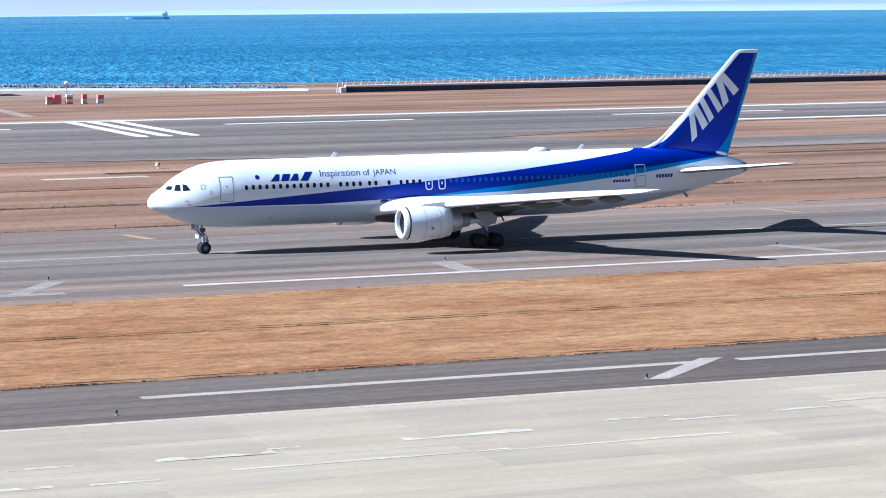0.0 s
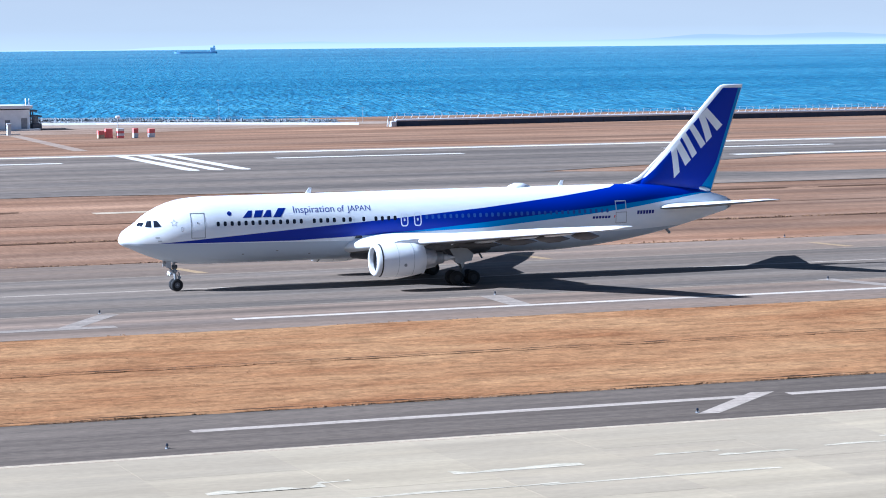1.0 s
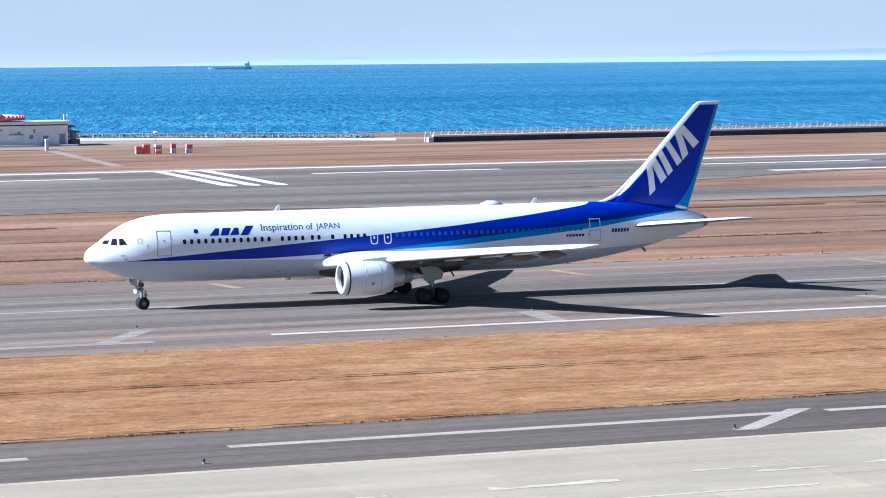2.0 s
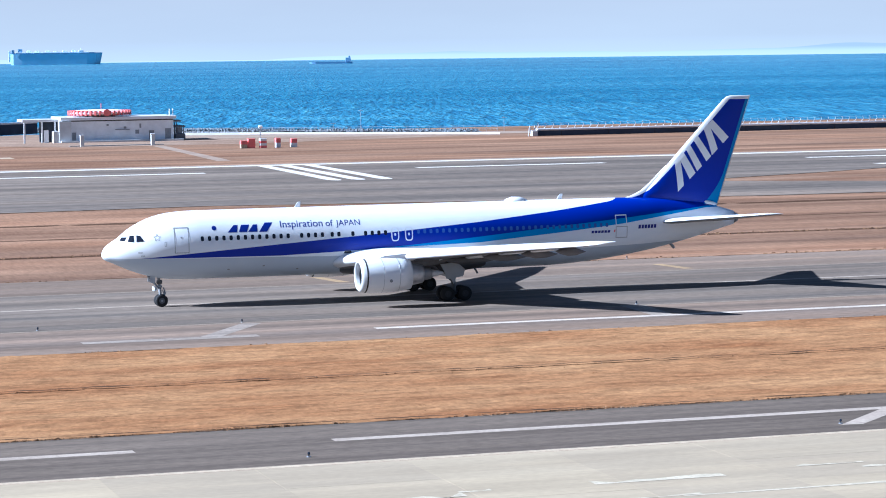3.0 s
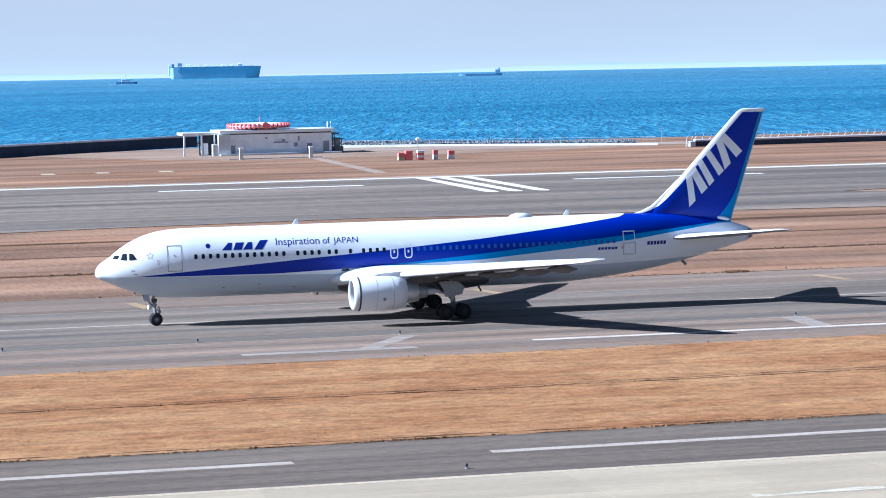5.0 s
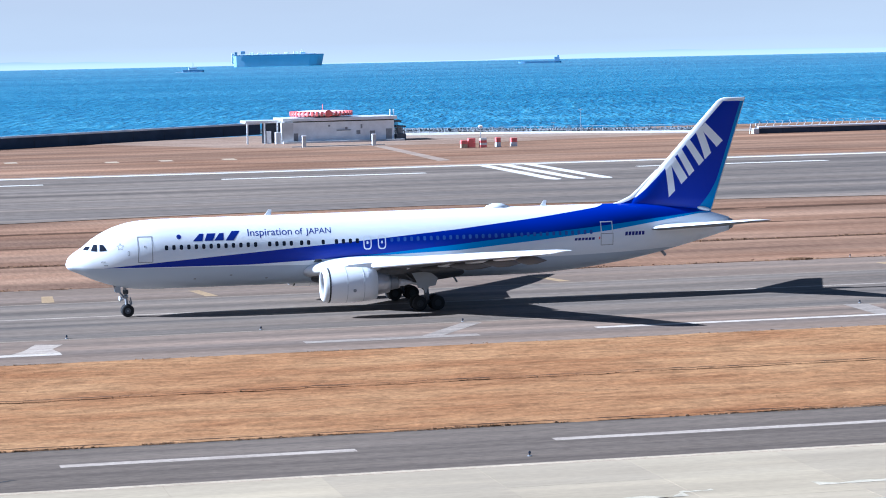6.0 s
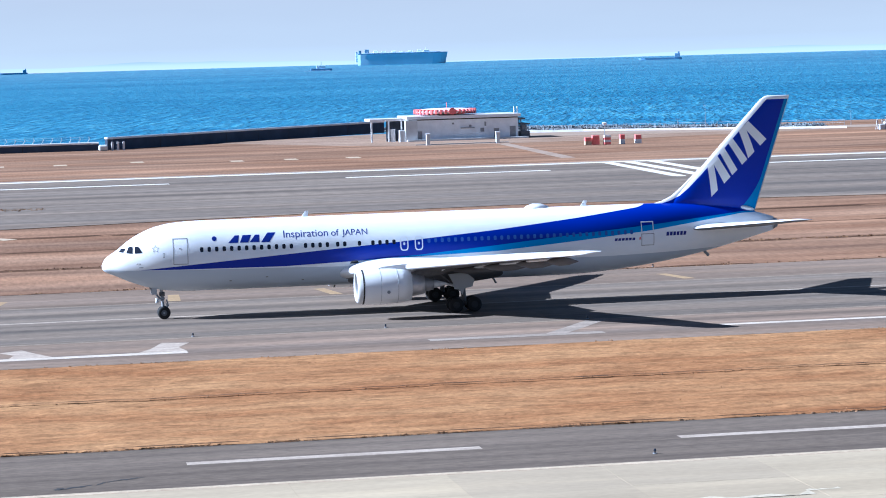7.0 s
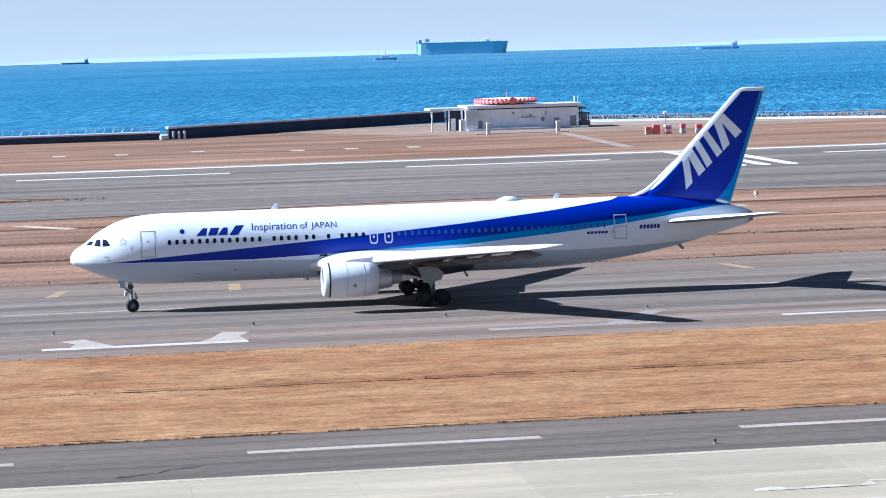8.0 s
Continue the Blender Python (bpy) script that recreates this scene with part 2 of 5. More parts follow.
# sea: deep blue with wind ripples at two sizes, glints and troughs painted in
WATER, _n, _l, _b = material("sea_water", 0.45)
_c = where(_n)
_near = noise_of(_n, _l, _c, (0.40, 0.060, 1), 2, 0.5, 15)
_far = noise_of(_n, _l, _c, (0.16, 0.018, 1), 3, 0.5, 15)
_gust = noise_of(_n, _l, _c, (0.012, 0.011, 1), 4, 0.6, 8)
_wide = noise_of(_n, _l, _c, (0.0012, 0.0035, 1), 4)
_col = ramp_of(_n, _l, _wide, [(0.35, (0.023, 0.134, 0.236)), (0.65, (0.045, 0.186, 0.298))])
_col = mix_of(_n, _l, 0.72, _col, ramp_of(_n, _l, _near, [(0.30, (0.48, 0.64, 0.76)), (0.46, (0.95, 0.97, 0.98)), (0.60, (1.35, 1.18, 1.10)), (0.76, (4.2, 2.3, 1.7))]), "MULTIPLY")
_col = mix_of(_n, _l, 0.55, _col, ramp_of(_n, _l, _far, [(0.36, (0.48, 0.62, 0.76)), (0.5, (1, 1, 1)), (0.66, (2.0, 1.5, 1.28))]), "MULTIPLY")
_col = mix_of(_n, _l, 0.6, _col, ramp_of(_n, _l, _gust, [(0.35, (0.78, 0.86, 0.90)), (0.65, (1.2, 1.1, 1.07))]), "MULTIPLY")
_l.new(_col, _b.inputs["Base Color"])
_b.inputs["Specular IOR Level"].default_value = 0.12
bump_of(_n, _l, _b, math_of(_n, _l, "ADD", _near, _far), 1.0, 1.2)
# far coast: a glowing strip, haze painted paler towards its foot
HAZE_HILLS, _n, _l, _b = material("coast_with_painted_haze", 1.0)
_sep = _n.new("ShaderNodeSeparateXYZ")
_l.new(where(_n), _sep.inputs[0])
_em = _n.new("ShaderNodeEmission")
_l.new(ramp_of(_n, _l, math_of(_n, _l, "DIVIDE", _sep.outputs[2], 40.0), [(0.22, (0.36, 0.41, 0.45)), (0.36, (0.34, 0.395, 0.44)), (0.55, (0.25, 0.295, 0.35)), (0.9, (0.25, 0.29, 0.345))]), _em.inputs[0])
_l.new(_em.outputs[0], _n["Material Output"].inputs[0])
# sky sheet far out over the bay: it glows, with pale haze painted in
SKY_HAZE, _n, _l, _b = material("sky_haze", 1.0)
_sep = _n.new("ShaderNodeSeparateXYZ")
_l.new(where(_n), _sep.inputs[0])
_cloud = noise_of(_n, _l, where(_n), (0.0012, 0.0012, 0.006), 4)
_hcol = ramp_of(_n, _l, math_of(_n, _l, "DIVIDE", _sep.outputs[2], 450.0), [(0.0, (0.335, 0.36, 0.365)), (0.10, (0.302, 0.308, 0.298)), (0.45, (0.288, 0.278, 0.267)), (1.0, (0.272, 0.262, 0.255))])
_hcol = mix_of(_n, _l, 0.6, _hcol, ramp_of(_n, _l, _cloud, [(0.3, (0.94, 0.94, 0.95)), (0.7, (1.05, 1.05, 1.04))]), "MULTIPLY")
_em = _n.new("ShaderNodeEmission")
_l.new(_hcol, _em.inputs[0])
_l.new(_em.outputs[0], _n["Material Output"].inputs[0])


# ---- building blocks ----
def mesh_of(name, bm, mat, smooth=False):
    me = bpy.data.meshes.new(name)
    bm.normal_update()
    bm.to_mesh(me)
    bm.free()
    me.materials.append(mat)
    if smooth:
        me.shade_smooth()
    return me


def part(name, bm, mat, parent=None, label="", smooth=False, m=None):
    ob = new(name, mesh_of(name, bm, mat, smooth))
    ob.parent = parent
    if m is not None:
        ob.matrix_basis = m
    return tagged(ob, label)


def thing(name, label, category, group="", m=None):
    ob = new(name)
    if m is not None:
        ob.matrix_basis = m
    return tagged(ob, label, category, group)


def box(bm, lo, hi, bevel=0.0):
    """A box between two corners, with bevelled edges."""
    geo = bmesh.ops.create_cube(bm, size=1.0)["verts"]
    for v in geo:
        v.co = Vector([a + (b - a) * (k + 0.5) for a, b, k in zip(lo, hi, v.co)])
    if bevel:
        edges = {e for v in geo for e in v.link_edges}
        bmesh.ops.bevel(bm, geom=list(edges), offset=bevel, segments=1, affect="EDGES")
    return bm


def rod(bm, a, b, r, r2=None, seg=10):
    """A round bar from a to b."""
    a, b = Vector(a), Vector(b)
    made = bmesh.ops.create_cone(bm, cap_ends=True, segments=seg, radius1=r, radius2=r if r2 is None else r2, depth=(b - a).length)
    turn = (b - a).to_track_quat("Z", "Y").to_matrix().to_4x4()
    bmesh.ops.transform(bm, matrix=Matrix.Translation((a + b) / 2) @ turn, verts=made["verts"])
    return bm


def loft(bm, rings, close=True, caps=True):
    """A skin over rings of points."""
    rows = [[bm.verts.new(p) for p in ring] for ring in rings]
    n = len(rows[0])
    for a, b in zip(rows, rows[1:]):
        for i in range(n if close else n - 1):
            j = (i + 1) % n
            bm.faces.new((a[i], a[j], b[j], b[i]))
    if caps:
        bm.faces.new(rows[0][::-1])
        bm.faces.new(rows[-1])
    bmesh.ops.recalc_face_normals(bm, faces=bm.faces)
    return bm


def lathe(bm, profile, axis_point, seg=36, caps=True):
    """A body turned about the x axis through a point: profile of (x, radius)."""
    ax, ay, az = axis_point
    rings = [[(ax + x, ay + r * math.cos(2 * math.pi * k / seg), az + r * math.sin(2 * math.pi * k / seg)) for k in range(seg)] for x, r in profile]
    return loft(bm, rings, caps=caps)


def lerp_at(x, table):
    xs, ys = zip(*table)
    return float(np.interp(x, xs, ys))


def smooth_at(x, table):
    """A smooth line through the table's points."""
    xs, ys = zip(*table)
    if x <= xs[0]:
        return ys[0]
    if x >= xs[-1]:
        return ys[-1]
    k = max(i for i in range(len(xs) - 1) if xs[i] <= x)
    slope = lambda i: 0.0 if len(xs) < 2 else (ys[min(i + 1, len(xs) - 1)] - ys[max(i - 1, 0)]) / (xs[min(i + 1, len(xs) - 1)] - xs[max(i - 1, 0)])
    hh = xs[k + 1] - xs[k]
    u = (x - xs[k]) / hh
    return (ys[k] * (1 + 2 * u) * (1 - u) ** 2 + ys[k + 1] * u * u * (3 - 2 * u) + hh * (slope(k) * u * (1 - u) ** 2 - slope(k + 1) * u * u * (1 - u)))


def sheet(name, outline, z, mat, label, category="ground", kind="structure", thick=0.0, parent=None):
    """A flat piece of ground with the outline given, with a side wall if thick."""
    bm = bmesh.new()
    f = bm.faces.new([bm.verts.new((x, y, z)) for x, y in outline])
    if f.normal.z < 0:
        f.normal_flip()
    bm.normal_update()
    if f.normal.z < 0:
        f.normal_flip()
    if thick:
        made = bmesh.ops.extrude_face_region(bm, geom=[f])
        for v in made["geom"]:
            if isinstance(v, bmesh.types.BMVert):
                v.co.z -= thick
        bmesh.ops.recalc_face_normals(bm, faces=bm.faces)
    ob = part(name, bm, mat, parent)
    return ob if parent else tagged(ob, label, category, "", kind)


def strip(name, x0, x1, y0, y1, z, mat, label, category="marking", parent=None):
    return sheet(name, [(x0, y0), (x1, y0), (x1, y1), (x0, y1)], z, mat, label, category, parent=parent)


# ---- ground and paving ----
LEFT, RIGHT = -330.0, 620.0
# one sheet of land from behind the viewer to the shore
bm = bmesh.new()
ys = [-260, 0, 134, 229, 330, 455, 520, 570, 612, 660, 690, 720]
zs = [-0.06] * 9 + [-0.3, -2.5, -7.0]
loft(bm, [[(x, y, z) for x in np.linspace(LEFT - 300, RIGHT + 400, 30)] for y, z in zip(ys, zs)], close=False, caps=False)
tagged(part("ground", bm, DRY_GRASS_FAR), "dry brown airfield grass reaching to the shore", "ground", "", "structure")

TAXI = strip("taxiway", LEFT, RIGHT, 187.5, 215.8, 0.0, ASPHALT_TAXI, "worn grey asphalt taxiway between two grass strips", "taxiway")
for a, b in ((172.8, 187.5), (215.8, 229.3)):
    strip("taxiway_shoulder", LEFT, RIGHT, a, b, 0.0, ASPHALT_SHOULDER, "browner old asphalt shoulder of the taxiway", "taxiway shoulder")
LANE = strip("service_lane", LEFT, RIGHT, 121.1, 133.9, 0.0, ASPHALT, "dark grey asphalt lane beside the apron", "road")
sheet("runway", [(LEFT, 376), (-8, 374), (6, 368), (-8, 361), (LEFT, 350), (LEFT, 318), (0, 322), (40, 332), (75, 335), (110, 328), (150, 321), (RIGHT, 318), (RIGHT, 340), (185, 344), (154, 363), (182, 376), (215, 394), (RIGHT, 396), (RIGHT, 455.5), (LEFT, 455.5)],
      0.0, ASPHALT_RUNWAY, "wide grey asphalt runway with a joining exit", "runway")
apron = strip("apron", LEFT, RIGHT, -120, 120.6, -0.02, DULL, "pale concrete apron laid in large slabs", "apron")

# ---- markings ----
strip("edge_line", LEFT, RIGHT, 120.55, 121.15, 0.006, PAINT_TAN, "tan painted edge line along the apron")
for a, b in ((-60, -1.5), (9.9, 24.7), (35.0, 66.9), (69.3, 110), (120, 150)):
    strip("lane_dash", a, b, 127.85, 128.75, 0.006, PAINT_WORN, "worn white painted dash on the asphalt lane")
sheet("slanted_mark", [(61.2, 123.3), (62.4, 123.1), (69.0, 129.4), (67.6, 129.6)], 0.010, PAINT_WORN, "worn white slanted bar joining the lane line", "marking")
strip("taxiway_side_line", 52.3, RIGHT, 179.2, 180.2, 0.006, PAINT_SIDE, "white painted taxiway side line", "marking")
strip("taxiway_side_line", 30.9, 43.4, 177.9, 179.2, 0.006, PAINT_GHOST, "worn white painted side line", "marking")
sheet("slanted_mark", [(39.2, 178.9), (41.0, 179.2), (45.6, 186.6), (44.2, 187.0)], 0.010, PAINT_GHOST, "worn pale slanted bar on the taxiway", "marking")
sheet("slanted_mark", [(73.9, 180.2), (75.6, 180.2), (76.3, 187.6), (74.4, 187.9)], 0.010, PAINT_GHOST, "worn pale slanted bar on the taxiway", "marking")
sheet("slanted_mark", [(106.6, 181.0), (108.2, 181.0), (105.9, 188.6), (104.4, 188.6)], 0.010, PAINT_GHOST, "worn pale slanted bar on the taxiway", "marking")
strip("taxiway_side_line", 0.1, 14.1, 177.7, 179.0, 0.006, PAINT_SIDE, "white painted bar with pointed ends on the taxiway", "marking")
sheet("slanted_mark", [(10.7, 178.9), (11.8, 181.2), (12.8, 184.9), (14.7, 184.2), (13.75, 181.6), (14.1, 179.0)], 0.010, PAINT_WORN, "worn white wedge at the end of a bar", "marking")
sheet("slanted_mark", [(2.0, 178.9), (5.0, 178.9), (3.9, 181.6), (3.0, 184.1), (1.4, 182.9), (2.4, 181.0)], 0.010, PAINT_WORN, "worn white wedge at the end of a bar", "marking")
strip("yellow_line", LEFT, RIGHT, 187.35, 187.7, 0.006, PAINT_FAINT, "thin faded yellow line along the taxiway", "marking")
strip("centre_line", LEFT, RIGHT, 203.2, 203.7, 0.006, PAINT_WORN, "thin pale taxiway centre line", "marking")
strip("yellow_line", LEFT, RIGHT, 215.6, 215.95, 0.006, PAINT_FAINT, "thin faded yellow line along the taxiway", "marking")
for x, dx in ((0.1, 1.6), (15.3, 0.8), (28.9, -0.3), (59.6, -0.6), (91.8, -0.3), (123.0, -0.5), (154.4, -0.5)):
    sheet("yellow_bar", [(x + dx, 223.0), (x + 0.95 + dx, 223.0), (x + 1.45, 217.2), (x + 0.4, 217.2)], 0.008, PAINT_YELLOW, "faded yellow bar across the taxiway shoulder", "marking")
strip("runway_edge_line", LEFT, RIGHT, 450.2, 454.2, 0.006, PAINT_WHITE, "white painted runway edge line", "marking")
strip("runway_edge_line", 205, RIGHT, 397.4, 401.2, 0.006, PAINT_WHITE, "white painted runway edge line", "marking")
for a in (-72, -2.7, 61, 132.5, 206, 275):
    strip("runway_centre_dash", a, a + 34.5, 427.2, 429.9, 0.006, PAINT_WHITE, "long white runway centre dash", "marking")
for x in (110.0, 113.9, 118.3):
    near_end = [(x - 1.45 + 1.15 * math.cos(a), 396.0 + 3.6 * math.sin(a)) for a in np.linspace(0.0, -math.pi, 9)]
    sheet("runway_bar", [(x - 0.2, 451.0), (x + 1.9, 451.0)] + near_end, 0.010, PAINT_WHITE, "long white bar painted across the runway", "marking")
sheet("gravel_track", [(114.4, 566), (117, 566), (111.6, 478), (108.8, 478)], -0.045, GRAVEL, "pale gravel track through the grass", "track")
sheet("gravel_track", [(70.5, 301.6), (83.2, 301.6), (83.4, 299.2), (70.5, 298.6)], -0.03, PAINT_TAN, "pale bare strip in the grass", "track")
sheet("gravel_track", [(-3, 312.5), (3.5, 303.0), (5.0, 304.4), (-1, 313.5)], -0.03, PAINT_TAN, "pale bare strip in the grass", "track")
sheet("gravel_track", [(LEFT, 456.0), (RIGHT, 456.0), (RIGHT, 459.0), (LEFT, 459.0)], -0.045, GRAVEL, "pale gravel verge along the runway", "track")
sheet("bare_yard", [(58, 634), (84, 582), (97, 566), (135, 567), (204, 592), (206, 598), (118, 606), (120, 641), (104, 668)], -0.05, PALE_EARTH, "pale bare earth yard round the building", "yard")
sheet("shore_road", [(118, 606), (214, 596), (RIGHT, 572), (RIGHT, 579), (222, 612), (118, 640)], -0.04, GRAVEL, "pale perimeter road along the shore", "road")
for x, y in ((5.3, 528), (17.6, 526), (33, 529), (51.9, 517), (62.6, 516.5), (74.9, 515), (-9, 527)):
    strip("concrete_cover", x - 1.3, x + 1.3, y - 3, y + 3, -0.03, PAINT_TAN, "weathered concrete cover slab set in dry grass", "slab")
for a, b, y, w in ((LEFT, RIGHT, 257.3, 1.9), (LEFT, 66.0, 305.5, 2.6), (80, RIGHT, 307.5, 3.2), (LEFT, RIGHT, 282, 0.8), (LEFT, RIGHT, 229.7, 0.9), (LEFT, 5.5, 366.5, 3.0)):
    bm = bmesh.new()
    pts = np.arange(a, b, 3.0)
    loft(bm, [[(x, y - w / 2 - 0.5 * noise.noise((x * 0.05, y, 0)), -0.05), (x, y + 1.2 * noise.noise((x * 0.02, y, 3)), -0.02 + 0.12 * noise.noise((x * 0.3, y, 1))), (x, y + w / 2 + 0.6 * noise.noise((x * 0.06, y, 5)), -0.05)] for x in pts], close=False, caps=False)
    tagged(part("drain_furrow", bm, DITCH), "dark soil furrow running through the dry grass", "furrow", "", "structure")

# the near grass strip: rough ground with a furrow along its middle
bm = bmesh.new()
xs, ysg = np.arange(-40, 150, 0.42), np.arange(133.9, 172.9, 0.42)
def turf(x, y):
    z = 0.05 + 0.05 * noise.noise((x * 0.9, y * 0.9, 0)) + 0.05 * noise.noise((x * 0.2, y * 0.2, 4)) + 0.03 * noise.noise((x * 2.6, y * 2.6, 8))
    edge = min(y - 133.9, 172.8 - y)
    return z * min(1, edge / 0.5) + (0.0 if edge > 0.02 else -0.05)
loft(bm, [[(x, y, turf(x, y)) for x in xs] for y in ysg], close=False, caps=False)
tagged(part("grass_strip", bm, DRY_GRASS, smooth=True), "mown dry brown grass strip between lane and taxiway", "grass", "", "stuff")


def tufts(name, count, area, height, mat, label, clump=0.0):
    """Blades of grass scattered over an area."""
    rng = random.Random(len(name) + count)
    vs, fs = [], []
    for _ in range(count):
        x, y = area(rng)
        base = turf(x, y) if 134 < y < 172.7 else 0.0
        hgt = height * rng.uniform(0.5, 1.3)
        for _k in range(3):
            a = rng.uniform(0, math.tau)
            w, lean = rng.uniform(0.02, 0.05) * (1 + clump), rng.uniform(0.8, 2.4) * hgt
            ox, oy = x + rng.uniform(-0.12, 0.12), y + rng.uniform(-0.12, 0.12)
            i = len(vs)
            vs += [(ox - w * math.cos(a), oy - w * math.sin(a), base - 0.04), (ox + w * math.cos(a), oy + w * math.sin(a), base - 0.04), (ox + lean * math.sin(a), oy + lean * math.cos(a), base + hgt)]
            fs.append((i, i + 1, i + 2))
    me = bpy.data.meshes.new(name)
    me.from_pydata(vs, [], fs)
    me.materials.append(mat)
    tagged(new(name, me), label, "grass", "", "stuff")


tufts("grass_blades", 5000, lambda r: (r.uniform(-8, 112), r.uniform(134.3, 172.4)), 0.035, TUFT, "dry straw blades over the near grass strip")
def edge_area(y0, spread, x0, x1):
    def pick(r):
        x = r.uniform(x0, x1)
        while noise.noise((x * 0.35, y0, 0)) + 0.5 * noise.noise((x * 0.06, y0, 9)) < r.uniform(-0.3, 0.45):
            x = r.uniform(x0, x1)
        return x, y0 + abs(r.gauss(0, spread))
    return pick
tufts("edge_weeds", 1900, edge_area(133.85, 0.14, -8, 112), 0.06, WEED, "dark weeds along the grass edge", 1.2)
tufts("edge_weeds", 110, edge_area(172.5, 0.25, -8, 125), 0.08, WEED, "dark weeds along the grass edge", 1.0)
tufts("edge_weeds", 500, edge_area(229.2, 0.9, -20, 190), 0.07, WEED, "dark weeds along the grass edge", 1.5)
tufts("furrow_weeds", 600, lambda r: (r.uniform(-8, 125), 153.2 + r.gauss(0, 0.2)), 0.05, WEED, "dark weeds in the furrow", 0.6)
tufts("field_weeds", 420, lambda r: (r.uniform(-25, 10), 366 + r.gauss(0, 1.6)), 0.12, WEED, "dark weeds on the grass island", 1.5)
tufts("field_weeds", 700, lambda r: (r.uniform(-10, 190), 257.3 + r.gauss(0, 0.5)), 0.10, WEED, "dark weeds along a furrow", 1.5)

tufts("edge_bush", 260, lambda r: (86.6 + r.gauss(0, 0.55), 229.0 + abs(r.gauss(0, 0.8))), 0.17, WEED, "low brown bush at the taxiway's edge", 1.6)

def ribbon(y0, wid, x0, x1, gap, label):
    """Broken dark line on the turf, in the soil colour."""
    bm = bmesh.new()
    x = x0
    while x < x1:
        run = 6 + 14 * abs(noise.noise((x * 0.13, y0, 2)))
        pts = np.linspace(x, x + run, 14)
        rows_r = []
        for k, u in enumerate(pts):
            w = wid * (0.35 + 0.8 * abs(noise.noise((u * 0.9, y0, 4)))) * ((0.6 + 0.4 * math.sin(math.pi * (k + 0.3) / 14)) if gap == 0 else math.sin(math.pi * (k + 0.3) / 14))
            c = y0 + 0.6 * noise.noise((u * 0.03, 2, 1)) * (1 if gap < 0.5 else 0.2)
            rows_r.append([(u, c - w, max(turf(u, c - w), 0) + 0.12), (u, c + w, max(turf(u, c + w), 0) + 0.12)])
        loft(bm, rows_r, close=False, caps=False)
        x += run * (1 + gap * abs(noise.noise((x * 0.4, y0, 6))))
    tagged(part("dark_turf_line", bm, DITCH), label, "furrow", "", "stuff")


ribbon(153.2, 0.24, -8, 118, 0.0, "thin dark furrow along the middle of the grass strip")
# soil lip at the edge, its shade painted in the same dark line
ribbon(134.05, 0.22, -8, 112, 0.5, "dark broken lip of soil and painted shade at the grass edge")

# sea sheet, bent up far out so its horizon fits the camera's view
def sea_level(y):
    return -3.0 + (9.9 * ((y - 2500) / 2400) ** 2 if y > 2500 else 0.0)
def arc(r, z, lo=-32, hi=62, step=2.0):
    """Points at one distance from the viewer, over a range of bearings."""
    return [(r * math.sin(radians(a)), r * math.cos(radians(a)), z(radians(a)) if callable(z) else z) for a in np.arange(lo, hi + 0.1, step)]
bm = bmesh.new()
loft(bm, [arc(r, sea_level(r)) for r in [560, 900, 1300, 1900, 2500] + [2500 + 240 * k for k in range(1, 11)]], close=False, caps=False)
tagged(part("water", bm, WATER, smooth=True), "wind-rippled deep blue sea", "sea", "", "structure")
# far coast strip with its haze painted on
bm = bmesh.new()
def crest(a):
    return 8.5 + 24.0 * max(0.0, 0.12 + 0.8 * a + 0.6 * noise.noise((a * 7, 0, 0)) + 0.2 * noise.noise((a * 40, 1, 0)))
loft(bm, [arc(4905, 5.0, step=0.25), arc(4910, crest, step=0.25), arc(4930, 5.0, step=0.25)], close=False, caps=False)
tagged(part("backdrop_coast", bm, HAZE_HILLS, smooth=True), "low glowing coast backdrop with painted haze across the bay", "coast", "", "structure")
bm = bmesh.new()
loft(bm, [arc(4960, -20), arc(4960, 460)], close=False, caps=False)
tagged(part("backdrop_sky", bm, SKY_HAZE, smooth=True), "pale blue hazy sky over the bay", "sky", "", "structure")
for x, y, ln, w in ((42.5, 110.4, 6.5, 0.5), (53.2, 111.7, 3.5, 0.25), (56.0, 110.4, 4.2, 0.3), (30.6, 109.6, 5.5, 0.5), (33.0, 106.2, 13.0, 0.3), (45.0, 106.0, 12.0, 0.25), (62.0, 111.0, 4.5, 0.3), (66.0, 112.5, 5.0, 0.25), (22.0, 105.4, 3.0, 0.35), (26.5, 105.2, 3.0, 0.3), (24.0, 110.0, 3.0, 0.3), (36.0, 110.6, 1.6, 0.25)):
    outline_pts = [(x, y), (x + ln, y + 0.05)] + [(x + ln * (1 - k / 6), y + 2.4 * w * (0.5 + 0.8 * noise.noise((x + k * 1.7, y, 3)))) for k in range(7)]
    sheet("concrete_patch", outline_pts, 0.012, PATCH, "pale repair patch on the concrete apron", "patch")
bm = bmesh.new()
def crack(x0, y0, x1, y1, wid):
    rows_c = []
    for k in range(12):
        u = k / 11
        c = y0 + (y1 - y0) * u + 0.22 * noise.noise((x0 + k * 0.9, y0, 7))
        w = wid * (0.25 + abs(noise.noise((k * 0.7, x0, 2)))) * math.sin(math.pi * (u * 0.9 + 0.05))
        rows_c.append([(x0 + (x1 - x0) * u, c - w, 0.008), (x0 + (x1 - x0) * u, c + w, 0.008)])
    loft(bm, rows_c, close=False, caps=False)
for c in ((3.2, 122.4, 3.7, 122.8, 0.55), (3.5, 122.4, 5.1, 123.4, 0.34), (5.2, 123.2, 5.8, 124.0, 0.4), (5.5, 123.8, 6.5, 124.3, 0.18), (6.2, 124.2, 7.6, 124.8, 0.30)):
    crack(*c)
tagged(part("asphalt_crack", bm, SEALANT), "dark sealed crack in the asphalt lane", "crack", "", "structure")

